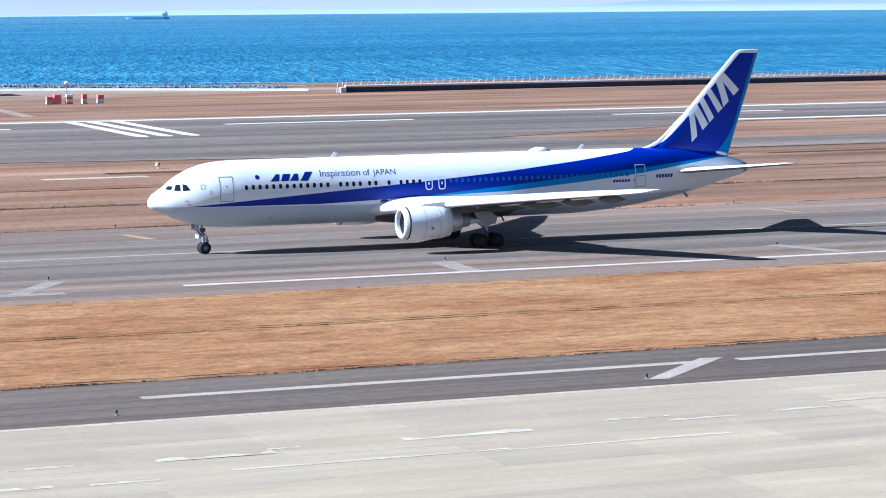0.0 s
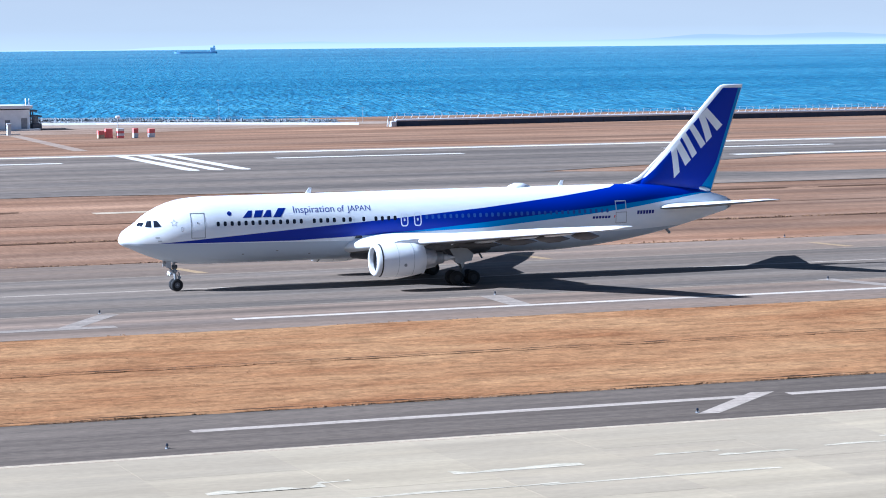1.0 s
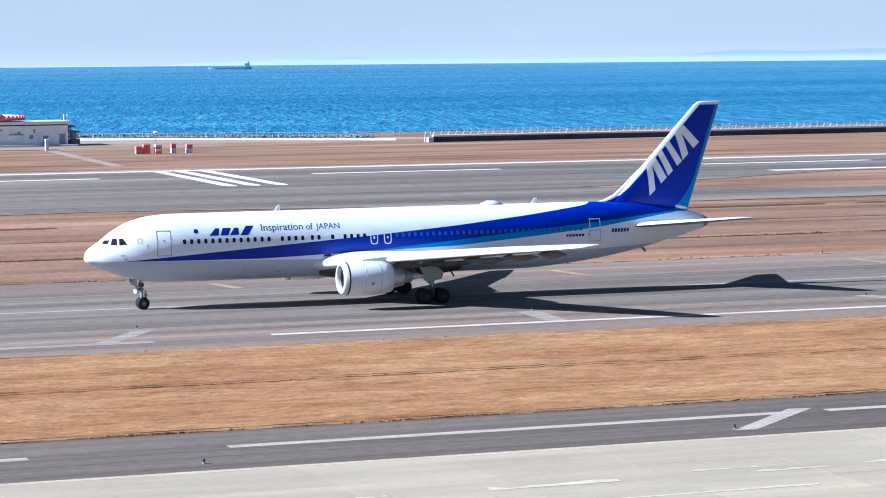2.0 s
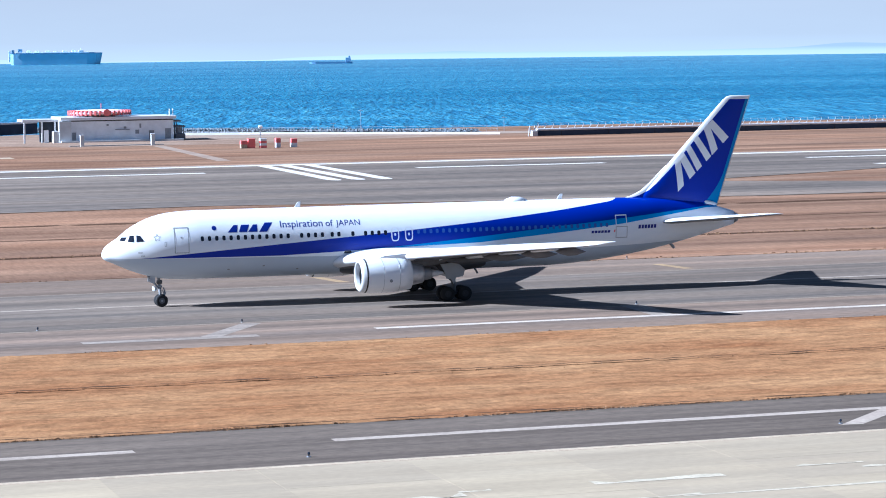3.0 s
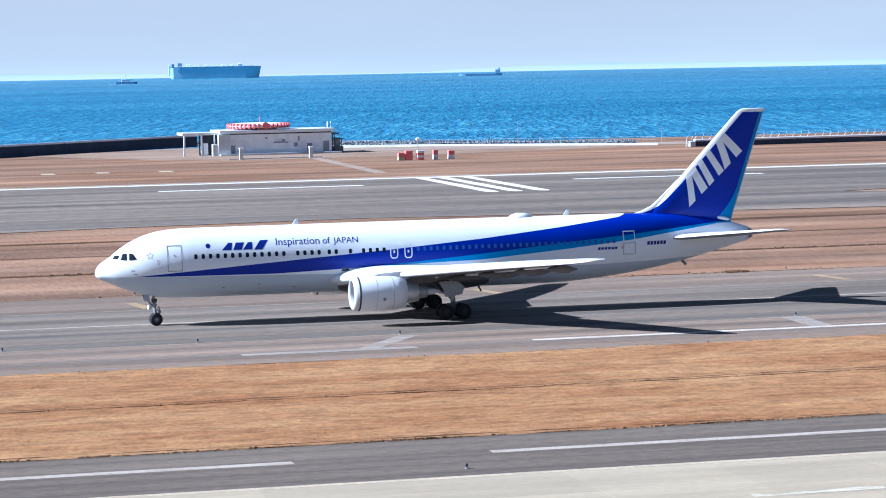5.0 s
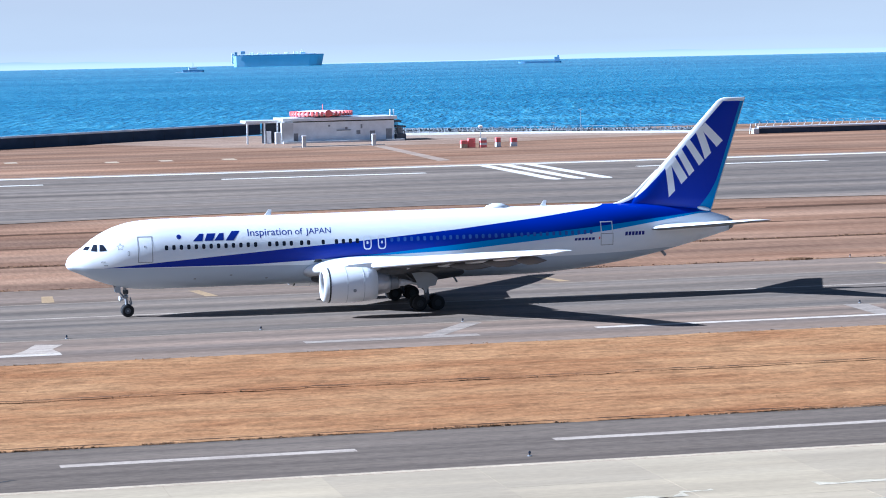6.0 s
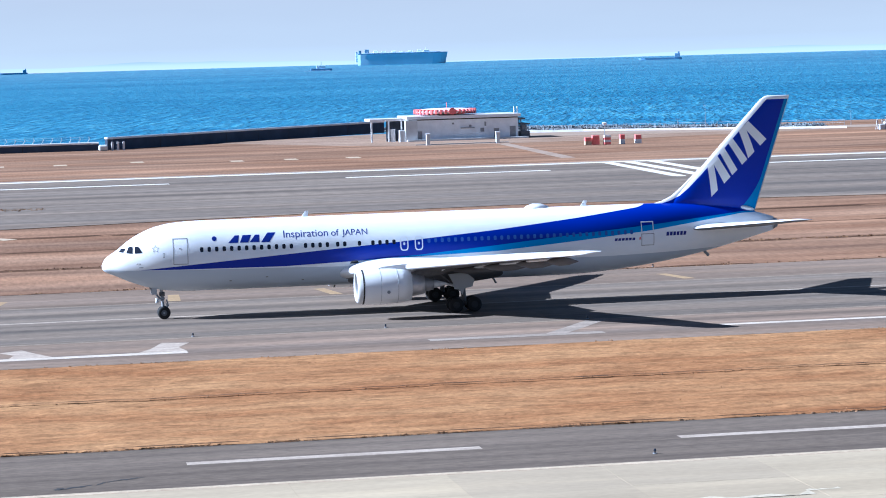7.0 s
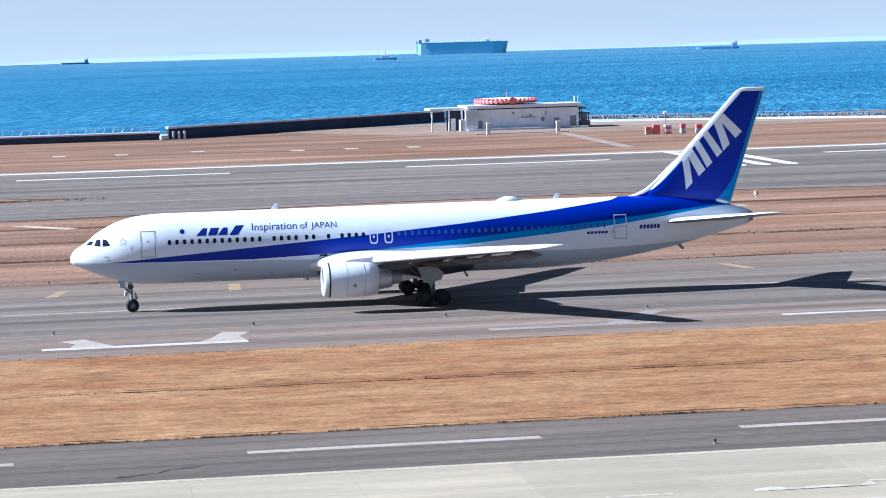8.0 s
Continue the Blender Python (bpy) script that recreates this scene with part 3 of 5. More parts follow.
# ---- airliner: nose at x = 0, tail towards +x, wheels on z = 0 ----
TOP = [(0, 4.32), (0.08, 4.55), (0.3, 4.88), (1.3, 5.55), (2.0, 6.12), (3.1, 6.75), (4.1, 7.13), (5.1, 7.36), (6.6, 7.49), (8.5, 7.51), (43.0, 7.5), (47.0, 7.38), (50.0, 7.0), (52.2, 6.55), (53.7, 6.1)]
BOTTOM = [(0, 4.1), (0.08, 3.95), (0.3, 3.77), (0.9, 3.52), (2.1, 2.98), (3.5, 2.5), (5.0, 2.2), (7.0, 2.1), (36.0, 2.1), (38.5, 2.18), (42.6, 2.58), (46.5, 3.2), (50.0, 4.0), (53.7, 5.0)]
WIDTH = [(0, 0.1), (0.08, 0.33), (0.3, 0.62), (1.3, 1.3), (2.5, 1.8), (4.0, 2.2), (6.0, 2.45), (7.5, 2.515), (37.0, 2.515), (41.0, 2.3), (45.0, 1.75), (49.0, 1.05), (53.7, 0.36)]


def skin(x, z, side=-1, off=0.0):
    """A point of the fuselage's side at x and z."""
    t, b, w = smooth_at(x, TOP), smooth_at(x, BOTTOM), smooth_at(x, WIDTH)
    u = max(-0.999, min(0.999, (2 * z - t - b) / (t - b)))
    return Vector((x, side * (w * math.sqrt(1 - u * u) + off), z + off * u))


def patch(bm, corners, side=-1, off=0.012, n=6):
    """A piece of skin between four (x, z) corners, standing proud by off."""
    (a, b, c, d) = [Vector(p) for p in corners]
    grid = [[bm.verts.new(skin(*((a.lerp(b, i / n)).lerp(d.lerp(c, i / n), j / n)), side, off)) for i in range(n + 1)] for j in range(n + 1)]
    for j in range(n):
        for i in range(n):
            q = (grid[j][i], grid[j][i + 1], grid[j + 1][i + 1], grid[j + 1][i])
            bm.faces.new(q if side < 0 else q[::-1])
    return bm


def outline(bm, x0, x1, z0, z1, w, side=-1, off=0.012):
    """A thin frame on the skin."""
    for c in ([(x0, z0), (x1, z0), (x1, z0 + w), (x0, z0 + w)], [(x0, z1 - w), (x1, z1 - w), (x1, z1), (x0, z1)],
              [(x0, z0 + w), (x0 + w, z0 + w), (x0 + w, z1 - w), (x0, z1 - w)], [(x1 - w, z0 + w), (x1, z0 + w), (x1, z1 - w), (x1 - w, z1 - w)]):
        patch(bm, c, side, off, 5)
    return bm


def oval(bm, x, z, w, hgt, side=-1, off=0.012, seg=10):
    """A rounded cabin window on the skin."""
    pts = []
    for k in range(seg):
        a = math.tau * (k + 0.5) / seg
        cx, cz = math.cos(a), math.sin(a)
        pts.append((x + w / 2 * math.copysign(abs(cx) ** 0.6, cx), z + hgt / 2 * math.copysign(abs(cz) ** 0.6, cz)))
    f = bm.faces.new([bm.verts.new(skin(px_, pz_, side, off)) for px_, pz_ in (pts if side < 0 else pts[::-1])])
    return f


def oval_ring(bm, x, z, w, hgt, line, side=-1, off=0.012, seg=20, power=0.55):
    """A rounded outline on the skin."""
    rings = []
    for k in (0.0, line):
        ring_pts = []
        for i in range(seg):
            a = math.tau * (i + 0.5) / seg
            cx, cz = math.cos(a), math.sin(a)
            ring_pts.append(bm.verts.new(skin(x + (w / 2 - k) * math.copysign(abs(cx) ** power, cx), z + (hgt / 2 - k) * math.copysign(abs(cz) ** power, cz), side, off)))
        rings.append(ring_pts)
    for i in range(seg):
        j = (i + 1) % seg
        q = (rings[0][i], rings[0][j], rings[1][j], rings[1][i])
        bm.faces.new(q if side < 0 else q[::-1])
    return bm


def foil(x, y, z, chord, thick, upright=False, n=12):
    """A wing section: points round an aerofoil from the trailing edge over the top and back."""
    pts = []
    for k in range(2 * n):
        top_side = k < n
        u = (1 + math.cos(math.pi * (k if top_side else k - n) / n)) / 2
        u = u if top_side else 1 - u
        t = 5 * thick * chord * (0.2969 * math.sqrt(u) - 0.126 * u - 0.3516 * u * u + 0.2843 * u ** 3 - 0.1036 * u ** 4) + 0.012
        s = t if top_side else -t
        pts.append((x + u * chord, y + s, z) if upright else (x + u * chord, y, z + s + 0.02 * chord * math.sin(math.pi * u)))
    return pts


def letters(text, x0, z0, width, mat, parent, label):
    """Lettering laid on the port side."""
    cu = bpy.data.curves.new("slogan", "FONT")
    cu.body, cu.size = text, 1.0
    tmp = new("slogan", cu)
    me = bpy.data.meshes.new_from_object(tmp.evaluated_get(bpy.context.evaluated_depsgraph_get()))
    bpy.data.objects.remove(tmp)
    u0, u1 = min(v.co.x for v in me.vertices), max(v.co.x for v in me.vertices)
    k = width / (u1 - u0)
    bm = bmesh.new()
    bm.from_mesh(me)
    bmesh.ops.triangulate(bm, faces=bm.faces[:])
    bmesh.ops.subdivide_edges(bm, edges=bm.edges[:], cuts=3, use_grid_fill=True)
    for v in bm.verts:
        v.co = skin(x0 + (v.co.x - u0) * k, z0 + v.co.y * k * 0.92, -1, 0.006)
    bm.to_mesh(me)
    bm.free()
    me.materials.append(mat)
    ob = new("slogan", me)
    ob.parent = parent
    return tagged(ob, label)


plane = thing("airliner", "white and blue twin-engined airliner taxiing on the grey taxiway", "airplane")
bm = bmesh.new()
stations = [0, 0.03, 0.08, 0.16, 0.3, 0.5, 0.75, 1.0, 1.3, 1.65, 2.0, 2.5, 3.1, 3.6, 4.1, 4.6, 5.1, 5.8, 6.6, 7.5, 8.5] + list(np.arange(9.25, 37, 0.75)) + list(np.arange(37, 53.8, 0.8)) + [53.7]
rings = []
for x in stations:
    t, b, w = smooth_at(x, TOP), smooth_at(x, BOTTOM), smooth_at(x, WIDTH)
    rings.append([(x, w * math.cos(math.tau * k / 88), (t + b) / 2 + (t - b) / 2 * math.sin(math.tau * k / 88)) for k in range(88)])
body = part("fuselage", loft(bm, rings), LIVERY, plane, "white fuselage with blue sashes and grey belly", True)
part("tail_cone_exhaust", lathe(bmesh.new(), [(0, 0.5), (0.35, 0.34), (0.36, 0.2)], (53.68, 0, 5.55)), DULL, body, "dull metal exhaust", True)

# belly fairing under the wings; its grey has their shade painted in
bm = bmesh.new()
rings = []
for x in np.linspace(16.5, 33.5, 22):
    u = math.sin(math.pi * (x - 16.5) / 17) ** 0.5 + 0.001
    rings.append([(x, 2.62 * u * math.cos(a), 3.0 + (1.28 if math.sin(a) < 0 else 0.75) * u * math.sin(a)) for a in np.linspace(0, math.tau, 30, endpoint=False)])
part("belly_fairing", loft(bm, rings), UNDER_GREY, plane, "rounded belly fairing, grey with painted underwing shade", True)

for side in (-1, 1):
    # cabin windows; those over the blue sash look paler than it
    rows_w = [7.5 + 0.575 * k for k in range(13)] + [15.5 + 0.565 * k for k in range(4)] + [18.0, 18.55, 19.7, 20.75, 21.3, 21.85, 22.4]
    for x in rows_w:
        bm = bmesh.new()
        oval(bm, x, 5.42, 0.27, 0.38, side)
        part("window", bm, DARK, body)
    for k in range(32):
        bm = bmesh.new()
        oval(bm, 25.15 + 0.525 * k, 5.42, 0.24, 0.34, side)
        part("window", bm, SHADE_BLUE, body)
    for c in ([(1.26, 5.34), (1.60, 5.32), (1.80, 5.62), (1.48, 5.60)], [(1.80, 5.28), (2.26, 5.26), (2.30, 5.76), (2.02, 5.74)], [(2.44, 5.26), (3.00, 5.32), (2.76, 5.74), (2.48, 5.78)]):
        part("cockpit_window", patch(bmesh.new(), c, side, 0.025, 4), DARK, body, "dark cockpit window pane")
    part("door", outline(bmesh.new(), 5.32, 6.45, 4.34, 6.32, 0.05, side, 0.014), DULL, body, "white cabin door with a grey outline")
    part("door", outline(bmesh.new(), 42.25, 43.3, 4.32, 6.2, 0.08, side, 0.014), WHITE, body, "cabin door with a white outline")
    part("door_seam", outline(bmesh.new(), 42.24, 43.32, 4.31, 5.25, 0.04, side, 0.022), DULL, body)
    for x in (23.2, 24.35):
        part("exit_hatch", oval_ring(bmesh.new(), x, 5.27, 0.66, 1.12, 0.09, side), WHITE, body, "overwing exit with a white outline")
        bm = bmesh.new()
        oval(bm, x, 5.25, 0.16, 0.22, side)
        part("exit_handle", bm, WHITE, body)
    bm = bmesh.new()
    oval(bm, 5.85, 5.55, 0.1, 0.14, side)
    part("door_window", bm, DULL, body)
for side in (-1, 1):
    part("wing_root_light", patch(bmesh.new(), [(18.9, 3.88), (19.6, 3.92), (19.5, 4.12), (19.05, 4.10)], side, 0.03, 4), DARK, body, "dark glazed wing root light")
part("pitot_probe", outline(bmesh.new(), 4.55, 4.68, 4.9, 5.25, 0.03), DULL, body)
part("pitot_probe", outline(bmesh.new(), 2.55, 2.85, 4.4, 4.5, 0.03), DULL, body)
for x, z in ((9.7, 2.9), (12.5, 3.1), (15.3, 2.75)):
    bm = bmesh.new()
    oval(bm, x, z, 0.20, 0.10)
    part("drain_port", bm, DULL, body)
part("pitot_probe", outline(bmesh.new(), 2.75, 3.05, 4.15, 4.22, 0.03), DULL, body)
bm = bmesh.new()
oval_ring(bm, 8.5, 6.2, 0.36, 0.36, 0.178, -1, 0.007, 20, 1.0)
part("dot_emblem", bm, NAVY, body, "small dark round emblem")
bm = bmesh.new()
tip = lambda k, r: (4.0 + r * math.cos(math.pi * k / 5 + math.pi / 2), 5.58 + r * math.sin(math.pi * k / 5 + math.pi / 2))
for k in range(10):
    ra, rb = (0.30, 0.14) if k % 2 == 0 else (0.14, 0.30)
    patch(bm, [tip(k, ra), tip(k + 1, rb), tip(k + 1, rb * 0.78), tip(k, ra * 0.78)], -1, 0.012, 2)
part("star_emblem", bm, DULL, body, "small pale outlined star")
# airline mark: three slanted plain shapes and a bar
for u in ([(9.55, 5.83), (10.3, 5.83), (10.42, 6.38), (10.1, 6.38)], [(10.45, 5.83), (11.1, 5.83), (11.35, 6.38), (10.7, 6.38)], [(11.2, 5.83), (11.95, 5.83), (11.98, 6.38), (11.66, 6.38)], [(12.08, 5.8), (12.72, 5.8), (13.25, 6.5), (12.62, 6.5)]):
    part("airline_mark", patch(bmesh.new(), u, -1, 0.007, 6), NAVY, body, "deep blue slanted shape")
for word, x0, w in (("Inspiration", 13.85, 3.45), ("of", 17.55, 0.6), ("JAPAN", 18.4, 1.98)):
    letters(word, x0, 6.08, w, NAVY, body, "deep blue slogan lettering")
for a, b, z, hgt, mat in ((40.0, 41.75, 4.78, 0.2, NAVY), (42.05, 42.2, 4.8, 0.2, RED), (44.35, 46.1, 5.0, 0.3, NAVY)):
    n = max(1, int((b - a) / 0.28))
    for k in range(n):
        x0 = a + (b - a) * k / n
        part("lettering_bar", patch(bmesh.new(), [(x0, z), (x0 + (b - a) / n * 0.78, z), (x0 + (b - a) / n * 0.78 + 0.04, z + hgt), (x0 + 0.04, z + hgt)], -1, 0.012, 2), mat, body)

# wings, with engines, pylons and flap fairings
for side in (-1, 1):
    # far wing's skew and the tips' twist are shaped to fit the camera's view
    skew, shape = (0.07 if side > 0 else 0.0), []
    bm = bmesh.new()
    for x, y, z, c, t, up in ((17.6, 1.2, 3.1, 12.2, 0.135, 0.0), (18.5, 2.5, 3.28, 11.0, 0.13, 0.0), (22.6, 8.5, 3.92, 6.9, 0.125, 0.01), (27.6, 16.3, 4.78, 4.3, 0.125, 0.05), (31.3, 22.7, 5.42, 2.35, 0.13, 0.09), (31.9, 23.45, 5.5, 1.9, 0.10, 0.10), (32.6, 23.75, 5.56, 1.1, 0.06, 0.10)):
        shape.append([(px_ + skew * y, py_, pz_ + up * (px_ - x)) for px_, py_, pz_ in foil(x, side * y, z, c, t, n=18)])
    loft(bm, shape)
    wing = part("wing", bm, WING_GREY, plane, "pale swept wing, grey underside deepened with painted shade", True)
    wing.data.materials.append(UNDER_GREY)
    # white runs round the sunlit leading edge; downward faces get painted shade
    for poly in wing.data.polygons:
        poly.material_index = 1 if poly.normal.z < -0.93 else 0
    for y, ln in ((5.6, 4.2), (11.2, 3.6), (15.2, 3.0), (18.9, 2.4)):
        te = lerp_at(y, [(2.5, 29.4), (8.5, 29.5), (16.3, 31.9), (22.7, 33.6)])
        zc = lerp_at(y, [(2.5, 3.25), (8.5, 3.92), (22.7, 5.5)]) - 0.32
        bm = bmesh.new()
        loft(bm, [[(te - ln * 0.75 + ln * u, side * y + 0.24 * w * math.cos(a), zc - 0.1 * u + 0.34 * w * math.sin(a)) for a in np.linspace(0, math.tau, 12, endpoint=False)] for u, w in ((0, 0.05), (0.15, 0.6), (0.4, 1.0), (0.7, 0.8), (1.0, 0.08))])
        part("flap_fairing", bm, UNDER_GREY, wing, "pointed flap fairing, grey with painted shade", True)
    for stretch in (((2.9, 27.9, 2.6), (8.2, 28.1, 2.4)), ((9.2, 28.2, 2.0), (16.4, 30.4, 1.7))):
        bm = bmesh.new()
        loft(bm, [foil(x, side * y, lerp_at(y, [(2.5, 3.25), (8.5, 3.92), (22.7, 5.5)]) - 0.16, c, 0.10) for y, x, c in stretch])
        part("flap", bm, WING_GREY, wing, "pale trailing edge flap", True)
    bm = bmesh.new()
    loft(bm, [foil(x, side * yy, lerp_at(yy, [(8.5, 3.92), (22.7, 5.5)]) + 0.02, c, 0.06) for yy, x, c in ((17.2, 30.9, 1.2), (21.6, 32.7, 0.95))])
    part("aileron", bm, WING_GREY, wing, "pale aileron", True)
    ex, ey, ez = 18.52, side * 7.9, 2.5
    turned = lambda profile: loft(bmesh.new(), [[(ex + x, ey + r * math.cos(a), ez + r * math.sin(a)) for a in np.linspace(0, math.tau, 44, endpoint=False)] for x, r in profile], caps=False)
    nacelle = part("engine_nacelle", turned(((0.46, 1.31), (1.2, 1.36), (2.4, 1.36), (3.4, 1.29), (4.15, 1.15), (4.15, 1.09), (3.6, 1.07))), WHITE, plane, "white engine nacelle", True)
    part("inlet_lip", turned(((0.43, 1.305), (0.25, 1.27), (0.12, 1.225), (0.03, 1.15), (0.0, 1.09), (0.04, 1.03), (0.16, 0.985), (0.4, 0.97))), PALE_METAL, nacelle, "bare metal inlet lip", True)
    part("lip_seam", turned(((0.40, 1.297), (0.41, 1.306), (0.52, 1.322), (0.53, 1.312))), BLACK, nacelle)
    for x, r in ((1.75, 1.3645), (3.05, 1.324)):
        part("cowl_seam", turned(((x, r - 0.002), (x + 0.005, r + 0.004), (x + 0.035, r + 0.004), (x + 0.04, r - 0.004))), GREY, nacelle)
    # lining colour is dark to paint the shade inside the inlet
    part("inlet_duct", turned(((0.39, 0.971), (0.5, 0.975), (0.62, 0.98))), GEAR_GREY, nacelle, "inlet lining darkened with painted shade", True)
    part("fan", lathe(bmesh.new(), [(0.60, 0.982), (0.66, 0.3), (0.60, 0.27), (0.36, 0.02)], (ex, ey, ez), 36, False), BLACK, nacelle, "dark fan with spinner", True)
    # dark disc set into the exhaust gap in place of its shade
    part("fan_gap_shade", lathe(bmesh.new(), [(3.65, 1.066), (3.95, 1.06), (4.0, 0.7)], (ex, ey, ez)), BLACK, nacelle, "dark disc painted as shade in the fan exhaust gap")
    part("core_cowl", lathe(bmesh.new(), [(3.8, 0.88), (4.3, 0.86), (4.9, 0.76), (5.2, 0.70), (5.22, 0.60)], (ex, ey, ez)), STEEL, nacelle, "bare metal core cowl", True)
    part("exhaust_nozzle", lathe(bmesh.new(), [(5.1, 0.58), (5.5, 0.50), (5.9, 0.44), (5.92, 0.36)], (ex, ey, ez)), DULL, nacelle, "dull metal exhaust nozzle", True)
    part("exhaust_plug", lathe(bmesh.new(), [(5.8, 0.32), (6.3, 0.26), (6.9, 0.10), (7.0, 0.02)], (ex, ey, ez)), PALE_METAL, nacelle, "pale metal exhaust plug", True)
    bm = bmesh.new()
    loft(bm, [[(x0, ey - 0.16, z0), (x1, ey - 0.16, z1), (x1, ey + 0.16, z1), (x0, ey + 0.16, z0)] for x0, z0, x1, z1 in ((19.8, 3.72, 24.2, 3.28), (20.6, 4.0, 25.2, 3.5), (22.8, 4.16, 25.8, 3.8))])
    part("pylon", bm, WHITE, nacelle)
    # dark wedge added where shade lies between pylon and core
    part("pylon_shade_wedge", loft(bmesh.new(), [[(x, ey - w, z), (x, ey + w, z), (x, ey + w, z2), (x, ey - w, z2)] for x, w, z, z2 in ((22.4, 0.17, 3.3, 3.5), (23.6, 0.19, 3.12, 3.6), (25.0, 0.17, 3.2, 3.7), (26.2, 0.05, 3.55, 3.72))]), GEAR_GREY, nacelle, "dark wedge standing in for shade under the pylon")
    # chine on the inboard shoulder
    part("nacelle_strake", loft(bmesh.new(), [[(ex + 0.8, ey - side * 0.78, ez + 1.08), (ex + 0.8, ey - side * 0.80, ez + 1.10)], [(ex + 1.5, ey - side * 0.92, ez + 1.42), (ex + 1.5, ey - side * 0.95, ez + 1.42)], [(ex + 2.2, ey - side * 0.80, ez + 1.10), (ex + 2.2, ey - side * 0.82, ez + 1.12)]], close=False, caps=False), WHITE, nacelle)
    bm = bmesh.new()
    mark_pts = [(ex + 2.3 + 0.13 * math.cos(a), ey + side * 1.372, ez - 0.35 + 0.13 * math.sin(a)) for a in np.linspace(0, math.tau, 10, endpoint=False)]
    bm.faces.new([bm.verts.new(v) for v in mark_pts])
    part("drain_mark", bm, DULL, nacelle)
    # tailplane
    bm = bmesh.new()
    loft(bm, [foil(x, side * y, z, c, t) for x, y, z, c, t in ((45.9, 0.5, 5.35, 6.6, 0.075), (46.5, 1.2, 5.42, 6.2, 0.075), (51.9, 8.9, 6.28, 2.2, 0.075), (52.4, 9.3, 6.33, 1.6, 0.05))])
    tail = part("tailplane", bm, WHITE, plane, "white tailplane, underside darkened as painted shade", True)
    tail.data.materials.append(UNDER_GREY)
    # downward faces take the dark grey: painted shade under the tailplane
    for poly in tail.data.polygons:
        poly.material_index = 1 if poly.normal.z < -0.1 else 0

bm = bmesh.new()
loft(bm, [foil(0.9494 * z + 38.1 + cut, 0, z, 0.333 * z + 50.04 - 0.9494 * z - 38.1 - cut, t, True) for z, t, cut in ((6.0, 0.085, 0), (7.9, 0.09, 0), (10.5, 0.09, 0), (13.2, 0.09, 0), (15.5, 0.085, 0), (15.72, 0.06, 0.12), (15.8, 0.03, 0.35))])
fin = part("fin", bm, FIN_PAINT, plane, "blue tail fin with white leading edge", True)
bm = bmesh.new()
loft(bm, [foil(x, 0, z, 50.0 - x, 0.05, True) for x, z in FILLET])
part("dorsal_fillet", bm, FILLET_PAINT, fin, "blue fillet with a white edge", True)
bm = bmesh.new()
loft(bm, [[(50.9 + 1.3 * u, 0.30 * w * math.cos(a), 6.98 - 0.28 * u + 0.20 * w * math.sin(a)) for a in np.linspace(0, math.tau, 12, endpoint=False)] for u, w in ((0, 0.2), (0.2, 0.8), (0.5, 1), (0.85, 0.7), (1, 0.15))])
part("rudder_fairing", bm, WHITE, fin, "small white fairing at the foot of the rudder", True)
# slanted plain shapes on the fin
def on_fin(u, v, off=0.02):
    x, z = 48.55 + 4.73 * u - (0.75 + 0.7 * u) * v, 7.85 + 4.47 * u + (2.1 - 0.55 * u) * v
    lead, trail = 0.9494 * z + 38.1, 0.333 * z + 50.04
    c = trail - lead
    k = max(0.0, min(1.0, (x - lead) / c))
    t = 5 * 0.09 * c * (0.2969 * math.sqrt(k) - 0.126 * k - 0.3516 * k * k + 0.2843 * k ** 3 - 0.1036 * k ** 4) + 0.012
    return x, t + off, z
for quad in ([(0.0, 0), (0.115, 0), (0.235, 1), (0.12, 1)], [(0.23, 0), (0.345, 0), (0.32, 1), (0.21, 1)], [(0.375, 0), (0.47, 0), (0.47, 1), (0.375, 1)], [(0.555, 0), (0.65, 0), (0.65, 1), (0.555, 1)], [(0.665, 0), (0.78, 0), (0.9, 1), (0.785, 1)], [(0.885, 0), (1.0, 0), (0.985, 1), (0.875, 1)]):
    for sy in (-1, 1):
        bm = bmesh.new()
        a, b, c, d = [Vector(q) for q in quad]
        grid = []
        for j in range(7):
            row = []
            for i in range(4):
                w = a.lerp(b, i / 3).lerp(d.lerp(c, i / 3), j / 6)
                x, y, z = on_fin(w.x, w.y)
                row.append(bm.verts.new((x, sy * y, z)))
            grid.append(row)
        for j in range(6):
            for i in range(3):
                q = (grid[j][i], grid[j][i + 1], grid[j + 1][i + 1], grid[j + 1][i])
                bm.faces.new(q if sy < 0 else q[::-1])
        part("airline_mark", bm, WHITE, fin, "white slanted shape")

# roof and belly fittings
bm = bmesh.new()
loft(bm, [foil(15.5 + 0.35 * k, 0, 7.45 + 0.5 * k, 0.55 - 0.3 * k, 0.12, True) for k in (0, 1)])
part("antenna_blade", bm, WHITE, body)
bm = bmesh.new()
loft(bm, [foil(37.8 + 0.35 * k, 0, 7.45 + 0.5 * k, 0.5 - 0.25 * k, 0.12, True) for k in (0, 1)])
part("antenna_blade", bm, WHITE, body)
bm = bmesh.new()
loft(bm, [[(33.2 + 2.2 * u, 0.55 * w * math.cos(a), 7.42 + 0.42 * w * math.sin(a)) for a in np.linspace(0, math.pi, 10)] for u, w in ((0, 0.1), (0.12, 0.6), (0.35, 1), (0.65, 0.95), (0.9, 0.5), (1, 0.1))], close=True)
part("antenna_dome", bm, WHITE, body, "white low dome", True)
part("tail_skid", rod(bmesh.new(), (47.9, 0, 3.6), (48.3, 0, 3.15), 0.12), DULL, body)
part("drain_mast", rod(bmesh.new(), (30.5, -0.4, 2.2), (30.8, -0.4, 1.7), 0.08), DULL, body)
